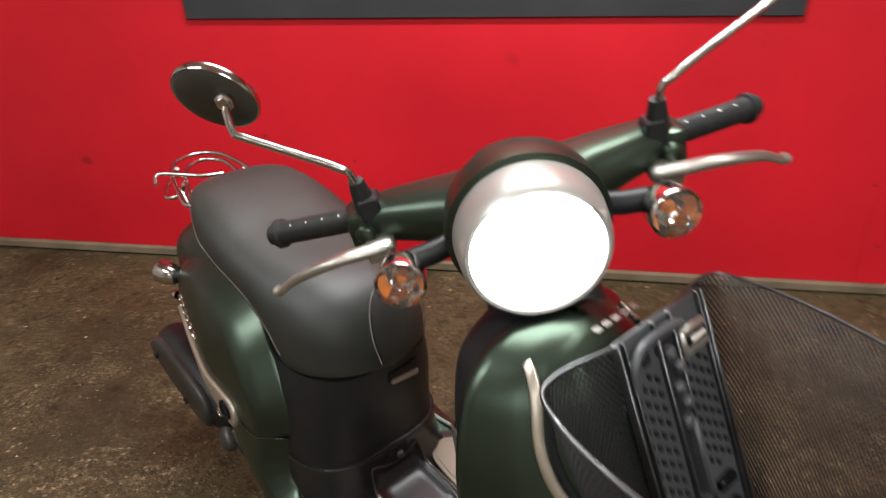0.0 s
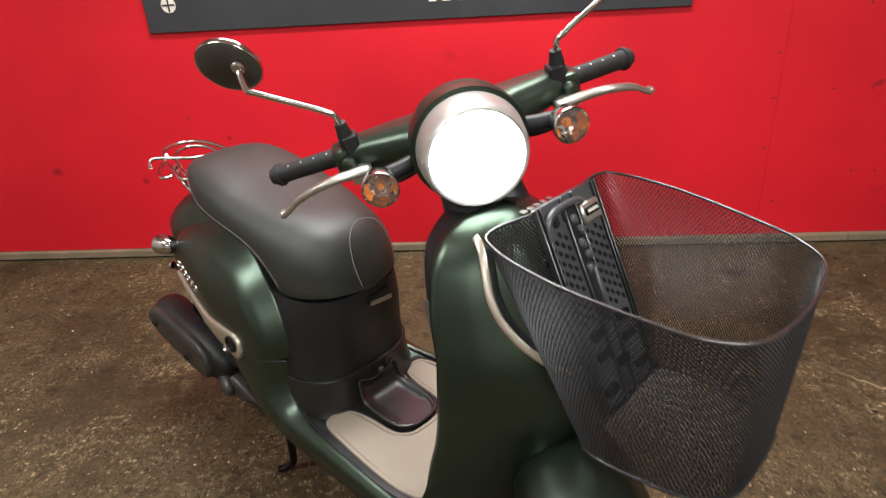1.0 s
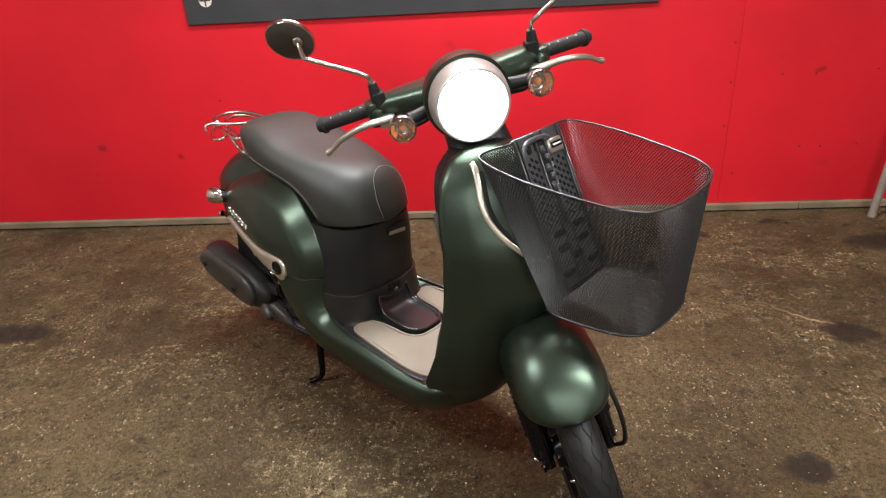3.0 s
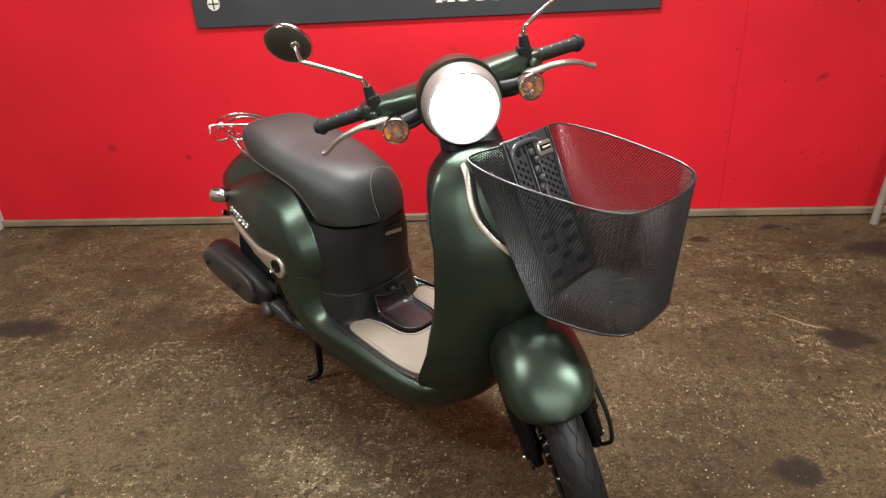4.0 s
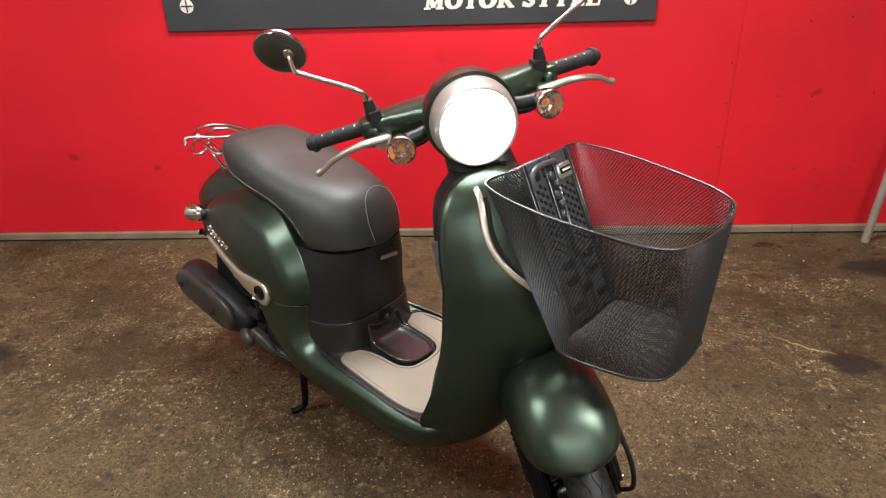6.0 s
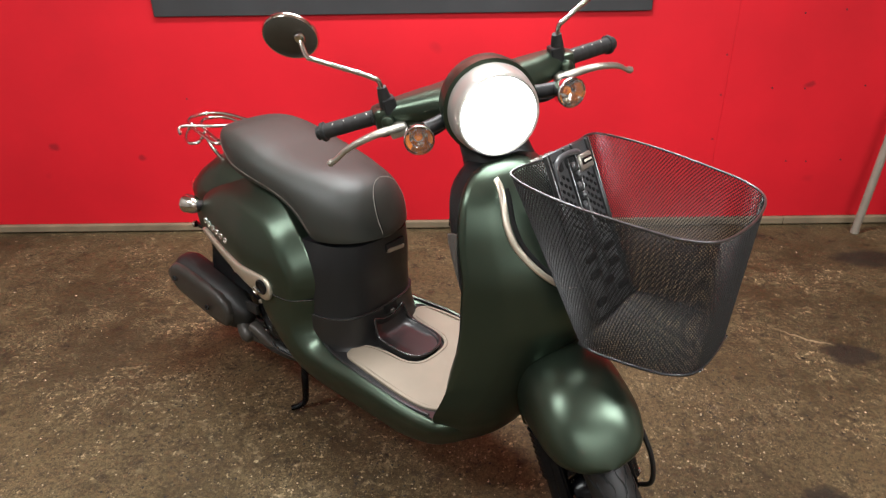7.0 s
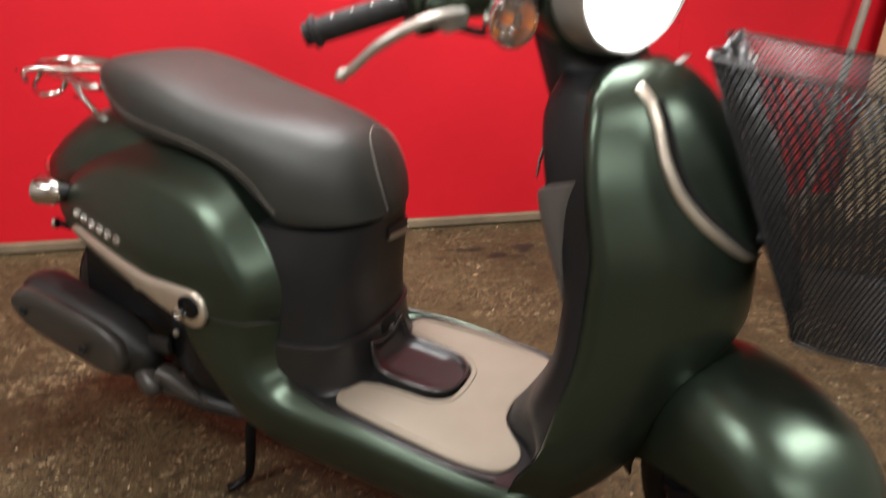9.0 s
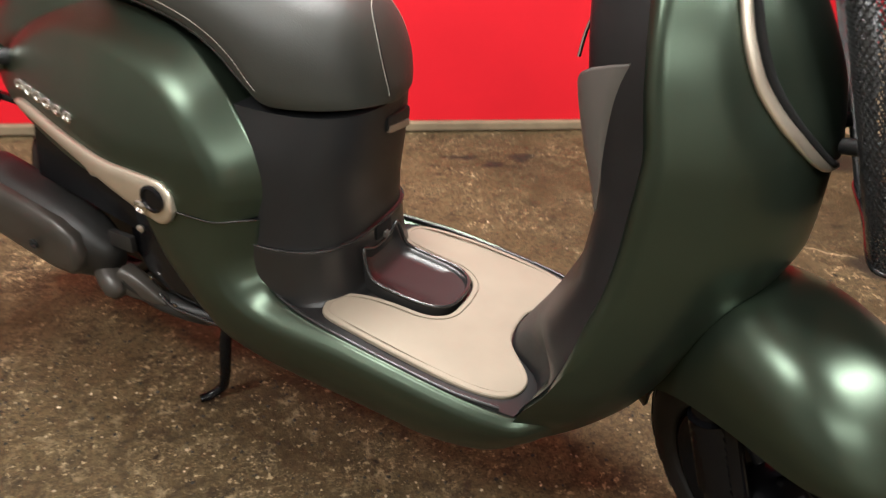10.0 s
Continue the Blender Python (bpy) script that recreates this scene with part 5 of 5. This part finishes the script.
lathe("headlamp_bezel", [(-0.047, 0.0), (-0.047, 0.0815), (-0.04, 0.083), (-0.01, 0.0795), (0.0, 0.077), (0.005, 0.0735), (0.003, 0.0700), (-0.020, 0.0680), (-0.021, 0.0)], HL, FWD, BEZEL, scooter, "satin silver headlamp ring", n=56, m=S)
lathe("headlamp_lens", [(-0.020, 0.0), (-0.020, 0.0678), (-0.014, 0.066), (-0.008, 0.051), (-0.004, 0.028), (-0.003, 0.0)], HL, FWD, LAMP, scooter, "glowing white headlamp lens", n=56, m=S)
HALF = ((0.0, -0.052, 0.026, 0.066, 0.053), (0.04, -0.058, 0.026, 0.060, 0.049), (0.075, -0.072, 0.027, 0.050, 0.043), (0.10, -0.082, 0.028, 0.045, 0.040), (0.13, -0.091, 0.029, 0.040, 0.036), (0.155, -0.098, 0.029, 0.035, 0.033), (0.178, -0.104, 0.028, 0.031, 0.031), (0.192, -0.108, 0.027, 0.029, 0.029), (0.197, -0.110, 0.027, 0.025, 0.025), (0.199, -0.110, 0.027, 0.012, 0.012))
rows = [(-y, x, z, a, c) for y, x, z, a, c in HALF[::-1]] + list(HALF[1:])
rings = []
for p in spline(rows, 70):
    rings.append([(p[1] + p[3] * u, p[0], p[2] - 0.002 - 0.018 * max(0.0, p[0] - 0.06) + p[4] * (0.95 - 0.10 * min(1.0, abs(p[0]) / 0.12)) * w) for u, w in super_ring(44, 2.4)])
v, f = loft(rings)
mesh_object("handlebar_cowl", v, f, GREEN, scooter, "matt green handlebar cover", m=S)
# meter lid on top of the cowl
rings = []
for z, k in ((0.040, 1.0), (0.060, 0.95), (0.0675, 0.82), (0.0705, 0.52), (0.0715, 0.1)):
    rings.append([(-0.062 + 0.050 * k * u, 0.056 * k * w, z - 0.012 * u) for u, w in super_ring(40, 2.3)])
v, f = loft(rings)
mesh_object("meter", v, f, GREEN, scooter, "matt green meter housing", m=S)
for side in (-1, 1):
    tip = S @ Matrix.Rotation(radians(-1.6 if side > 0 else 0.0), 4, "X")   # the left end of the bar hangs a little lower
    g0, g1 = Vector((-0.112, side * 0.198, 0.027)), Vector((-0.156, side * 0.318, 0.014))
    d = (g1 - g0).normalized()
    prof = [(0, 0.0), (0, 0.0185), (0.006, 0.0185), (0.008, 0.0152)]
    for k in range(5):
        q = 0.014 + 0.019 * k
        prof += [(q, 0.0152), (q + 0.001, 0.0154), (q + 0.015, 0.0154), (q + 0.016, 0.0152)]
    prof += [(0.112, 0.0160), (0.114, 0.0195), (0.120, 0.0195), (0.123, 0.0145), (0.131, 0.0138), (0.134, 0.0)]
    lathe("grip", prof, g0, d, RUBBER, scooter, "black ribbed rubber grip", n=28, m=tip)
    for k in range(4):
        p = g0 + d * (0.020 + 0.025 * k) + Vector((0.0075, 0, 0.0132))
        lathe("grip_dot", [(0, 0.0), (0, 0.0018), (0.0009, 0.0015), (0.0012, 0.0)], tuple(p), (0.5, 0, 0.87), LEVER, scooter, "small pale dot on the grip", n=8, m=tip)
    # switch housing, lever perch, lever
    part("switch_housing", box(0.052, 0.036, 0.056, (-0.102, side * 0.188, 0.020), 0.014, seg=4), GREEN, scooter, "dark green switch housing", m=tip)
    part("mirror_clamp", box(0.030, 0.026, 0.050, (-0.088, side * 0.170, 0.042), 0.007, seg=3), BLACK, scooter, "black mirror clamp", m=tip)
    lathe("clamp_bolt", [(0, 0.0), (0, 0.012), (0.014, 0.012), (0.017, 0.009), (0.017, 0.0)], (-0.078, side * 0.182, 0.026), (1, side * 0.2, 0.1), GREEN, scooter, n=20, m=tip)
    tube("brake_hose", [(-0.055, side * 0.165, 0.000), (-0.040, side * 0.135, -0.012), (-0.035, side * 0.10, -0.010), (-0.04, side * 0.07, 0.0)], 0.005, RUBBER, scooter, n=20, m=tip)
    part("lever_perch", box(0.045, 0.030, 0.022, (-0.062, side * 0.172, 0.010), 0.007), LEVER, scooter, "cast lever perch", m=tip)
    pts = [(-0.058, side * 0.152, 0.012), (-0.040, side * 0.180, 0.020), (-0.028, side * 0.208, 0.026), (-0.027, side * 0.240, 0.023), (-0.039, side * 0.275, 0.010), (-0.056, side * 0.300, -0.009), (-0.066, side * 0.312, -0.0165)]
    lev = spline(pts, 34)
    rings = []
    for i, p in enumerate(lev):
        t = i / 33
        w = 0.0130 - 0.0075 * min(1, t * 1.5) + (0.002 if t > 0.95 else 0)
        h = 0.0075 - 0.002 * t + (0.002 if t > 0.95 else 0)
        rings.append([(p[0] + w * a, p[1], p[2] + h * b) for a, b in super_ring(14, 2.4)])
    v, f = loft(rings)
    mesh_object("brake_lever", v, f, LEVER, scooter, "bare aluminium brake lever", m=tip)
    lathe("lever_knob", [(-0.008, 0.0), (-0.006, 0.005), (0, 0.0075), (0.006, 0.005), (0.008, 0.0)], pts[-1], (0.2, side, -0.1), LEVER, scooter, n=16, m=tip)
    indicator((0.037, side * 0.145, 0.018), (1, side * 0.12, 0.05), m=tip, r=0.0275)
    tube("indicator_stalk", [(-0.015, side * 0.070, 0.020), (0.0, side * 0.105, 0.020), (0.004, side * 0.135, 0.019)], 0.0135, BLACK, scooter, sides=14, m=tip)
    # mirror
    mir = new("mirror")
    mir.parent = scooter
    tagged(mir, "round chrome-rimmed mirror on a bent chrome stem")
    out = (lambda y: 0.175 + (y - 0.175) * 1.5) if side > 0 else (lambda y: -y)
    lathe("boot", [(-0.012, 0.0), (-0.012, 0.014), (0.01, 0.012), (0.028, 0.009), (0.03, 0.0)], (-0.088, side * 0.175, 0.062), (0.15, 0, 1), RUBBER, mir, "black rubber boot", n=20, m=tip)
    tube("stem", [(-0.087, out(0.175), 0.07), (-0.077, out(0.177), 0.104), (-0.075, out(0.186), 0.114), (-0.080, out(0.205), 0.127), (-0.096, out(0.276), 0.171), (-0.100, out(0.287), 0.179), (-0.110, out(0.289), 0.196), (-0.120, out(0.289), 0.208)], 0.0048, CHROME, mir, "bent chrome mirror stem", n=50, sides=12, m=tip)
    nrm = Vector((0.83, side * 0.36, -0.43)).normalized()
    c = Vector((-0.144, out(0.307), 0.208))
    lathe("mirror_housing", [(-0.010, 0.0), (-0.010, 0.048), (-0.003, 0.050), (0.002, 0.044), (0.005, 0.026), (0.008, 0.0)], c, nrm, MIRRORBACK, mir, "dark metal mirror back", n=44, m=tip)
    lathe("mirror_rim", [(-0.012, 0.047), (-0.0125, 0.0505), (-0.006, 0.0525), (-0.002, 0.0508), (-0.003, 0.048), (-0.012, 0.047)], c, nrm, CHROME, mir, "chrome mirror rim", n=44, m=tip)
    lathe("mirror_glass", [(-0.0115, 0.0), (-0.0115, 0.0465), (-0.0105, 0.0465), (-0.0105, 0.0)], c, nrm, MIRRORGLASS, mir, "mirror glass", n=44, m=tip)
    lathe("ball_joint", [(-0.012, 0.0), (-0.009, 0.008), (0, 0.011), (0.009, 0.008), (0.012, 0.0)], (-0.123, out(0.289), 0.210), (0.4, side * 0.1, 1), CHROME, mir, n=20, m=tip)

# -- basket --
basket = new("front_basket")
basket.parent = scooter
tagged(basket, "black wire mesh basket")
RIMP = ((0.440, -0.125), (0.455, 0.0), (0.440, 0.125), (0.470, 0.160), (0.56, 0.172), (0.67, 0.160), (0.735, 0.142), (0.775, 0.100), (0.788, 0.0), (0.775, -0.100), (0.735, -0.142), (0.67, -0.160), (0.56, -0.172), (0.470, -0.160))
BOTP = ((0.575, -0.100), (0.578, 0.0), (0.575, 0.100), (0.590, 0.118), (0.63, 0.122), (0.70, 0.115), (0.740, 0.100), (0.764, 0.070), (0.770, 0.0), (0.764, -0.070), (0.740, -0.100), (0.70, -0.115), (0.63, -0.122), (0.590, -0.118))
top = closed_spline(RIMP, 280)
bot = closed_spline(BOTP, 280)


def even(ring):
    """The ring again, evenly spaced."""
    r = [np.array(p) for p in ring] + [np.array(ring[0])]
    cum = np.concatenate([[0], np.cumsum([np.linalg.norm(r[i + 1] - r[i]) for i in range(len(ring))])])
    return [np.array([np.interp(cum[-1] * k / len(ring), cum, [q[0] for q in r]), np.interp(cum[-1] * k / len(ring), cum, [q[1] for q in r])]) for k in range(len(ring))]


top, bot = even(top), even(bot)
rim_z = lambda x: 0.862 - 0.045 * (x - 0.44) / 0.36


def wall_point(u, v):
    """u round the basket (0..1), v from the rim (0) down to the base (1)."""
    k = (u % 1.0) * 280
    j, t = int(k) % 280, k - int(k)
    a = top[j] * (1 - t) + top[(j + 1) % 280] * t
    b = bot[j] * (1 - t) + bot[(j + 1) % 280] * t
    p = a * (1 - v) + b * v
    return Vector((p[0], p[1], rim_z(a[0]) * (1 - v) + 0.572 * v))


def strands(lines, half, name, parent):
    """Thin square wires along the lines, joined in one mesh."""
    gv, gf = [], []
    for ln in lines:
        b0, n = len(gv), len(ln)
        for i, p in enumerate(ln):
            d = (ln[min(i + 1, n - 1)] - ln[max(i - 1, 0)]).normalized()
            s = d.cross(Vector((0, 0, 1)))
            s = s.normalized() if s.length > 1e-3 else Vector((1, 0, 0))
            t = s.cross(d).normalized()
            gv += [tuple(p + s * half), tuple(p + t * half), tuple(p - s * half), tuple(p - t * half)]
        for i in range(n - 1):
            for k in range(4):
                gf.append((b0 + 4 * i + k, b0 + 4 * i + (k + 1) % 4, b0 + 4 * i + 4 + (k + 1) % 4, b0 + 4 * i + 4 + k))
    me = bpy.data.meshes.new(name)
    me.from_pydata(gv, [], gf)
    me.materials.append(WIRE)
    ob = new(name, me)
    ob.parent = parent
    return ob


CELLS, ROWS_V = 190, 24
lines = []
for sgn in (-1, 1):
    for k in range(CELLS):
        lines.append([wall_point(k / CELLS + sgn * v * 35 / CELLS, v) for v in (i / ROWS_V for i in range(ROWS_V + 1))])
net = strands(lines, 0.00088, "wire_mesh", basket)
tagged(net, "fine black diamond wire mesh", kind="stuff")
lines = []
for sgn in (-1, 1):
    for k in range(-34, 50):
        ln = []
        for i in range(41):
            x = 0.575 + 0.195 * i / 40
            y = sgn * (x - 0.575) + k * 0.0080 - 0.06
            lim = 0.118 if x < 0.70 else 0.118 - 0.05 * ((x - 0.70) / 0.07) ** 2
            if abs(y) < lim:
                ln.append(Vector((x, y, 0.572)))
        if len(ln) > 2:
            lines.append(ln)
tagged(strands(lines, 0.00095, "base_mesh", basket), "fine black wire mesh base", kind="stuff")
tube("rim", [tuple(wall_point(k / 140, 0)) for k in range(141)], 0.0021, GLINT_METAL, basket, "thin wire rim in paler metal standing for its glints", sides=10)
tube("base_rim", [tuple(wall_point(k / 140, 1)) for k in range(141)], 0.0028, WIRE, basket, "thick black wire base", sides=10)


def panel_at(s, y, out=0.0):
    """A place on the slanting back of the basket; s from the rim (0) to the base (1)."""
    x = 0.452 + (0.578 - 0.452) * s
    z = 0.858 + (0.574 - 0.858) * s
    return Vector((x + 0.91 * out, y, z + 0.41 * out))


slope = math.degrees(math.atan2(0.126, 0.284))


def on_panel(sx, sy, sz, s, y, out, name, mat=BLACK, bevel=0.003, parent=None, label=""):
    p = panel_at(s, y, out)
    return part(name, box(sx, sy, sz, (0, 0, 0), bevel, seg=1), mat, parent or basket, label, m=Matrix.Translation(p) @ pose(0, 0, 0, 0, -slope, 0))


plate = on_panel(0.007, 0.148, 0.312, 0.47, 0.017, 0.003, "back_plate", PLATE, label="dark grey plastic mounting plate with rows of holes")
# Pale metal paints the light that the black ribs catch
for y, w in ((-0.056, 0.004), (0.090, 0.004), (0.030, 0.004), (0.002, 0.004), (-0.048, 0.002), (0.082, 0.002)):
    on_panel(0.010, w, 0.31, 0.47, y, 0.007, "rib", GLINT_METAL, 0.0012, plate, "raised rib coloured paler for its highlight")
on_panel(0.010, 0.026, 0.13, 0.24, 0.014, 0.006, "slot", RECESS_SHADE, 0.003, plate, "dark slot down the middle")
for s, y, h in ((0.09, 0.010, 0.016), (0.15, 0.020, 0.014), (0.21, 0.012, 0.016), (0.27, 0.018, 0.014), (0.33, 0.012, 0.018)):
    on_panel(0.014, 0.015, h, s, y, 0.012, "lock_link", PLATE, 0.004, plate)
on_panel(0.018, 0.010, 0.085, 0.46, 0.016, 0.012, "catch", PLATE, 0.003, plate)
tube("grip_arch", [tuple(panel_at(0.13, -0.046, 0.010)), tuple(panel_at(0.06, -0.044, 0.012)), tuple(panel_at(0.020, -0.028, 0.013)), tuple(panel_at(0.012, 0.0, 0.013)), tuple(panel_at(0.018, 0.030, 0.012)), tuple(panel_at(0.035, 0.044, 0.010))], 0.0055, PLATE, plate, "rounded grip arch", n=30, sides=8)
for y in (-0.020, 0.004):
    on_panel(0.010, 0.016, 0.020, 0.062, y, 0.005, "opening", RECESS_SHADE, 0.004, plate)
latch = on_panel(0.007, 0.046, 0.030, 0.095, 0.056, 0.012, "latch", LEVER, 0.003, plate, "bare metal latch plate")
on_panel(0.003, 0.034, 0.012, 0.090, 0.056, 0.0158, "latch_label", GLOSS, 0.0008, plate, "dark label on the latch")
on_panel(0.002, 0.026, 0.004, 0.090, 0.056, 0.0178, "label_bar", SIGNWHITE, 0.0005, plate)
# Near-black lumps stand for the shaded holes of the plate
for c, y in enumerate((-0.043, -0.032, -0.021, -0.010, 0.041, 0.052, 0.063, 0.074)):
    for i in range(9):
        if y > 0 and i == 0:
            continue
        p = panel_at(0.125 + 0.050 * i + 0.025 * (c % 2), y, 0.0060)
        bm = bmesh.new()
        bmesh.ops.create_uvsphere(bm, u_segments=8, v_segments=5, radius=0.0040)
        bmesh.ops.scale(bm, vec=(1.0, 0.8, 1.35), verts=bm.verts)
        part("dark_hole", bm, RECESS_SHADE, plate, m=Matrix.Translation(p) @ pose(0, 0, 0, 30, -slope, 0))
for s, y in ((0.62, -0.035), (0.62, 0.035), (0.72, -0.035), (0.72, 0.035), (0.80, 0.0), (0.88, -0.045), (0.88, 0.045)):
    on_panel(0.010, 0.030, 0.012, s, y + 0.017, 0.010, "clip", GLOSS, 0.002, plate)
for y in (-0.05, 0.05):
    tube("bracket", [tuple(panel_at(0.22, y)), (0.470, y * 0.9, 0.79)], 0.008, BLACK, basket, sides=12)
    tube("bracket", [tuple(panel_at(0.70, y)), (0.525, y * 0.8, 0.655)], 0.008, BLACK, basket, sides=12)
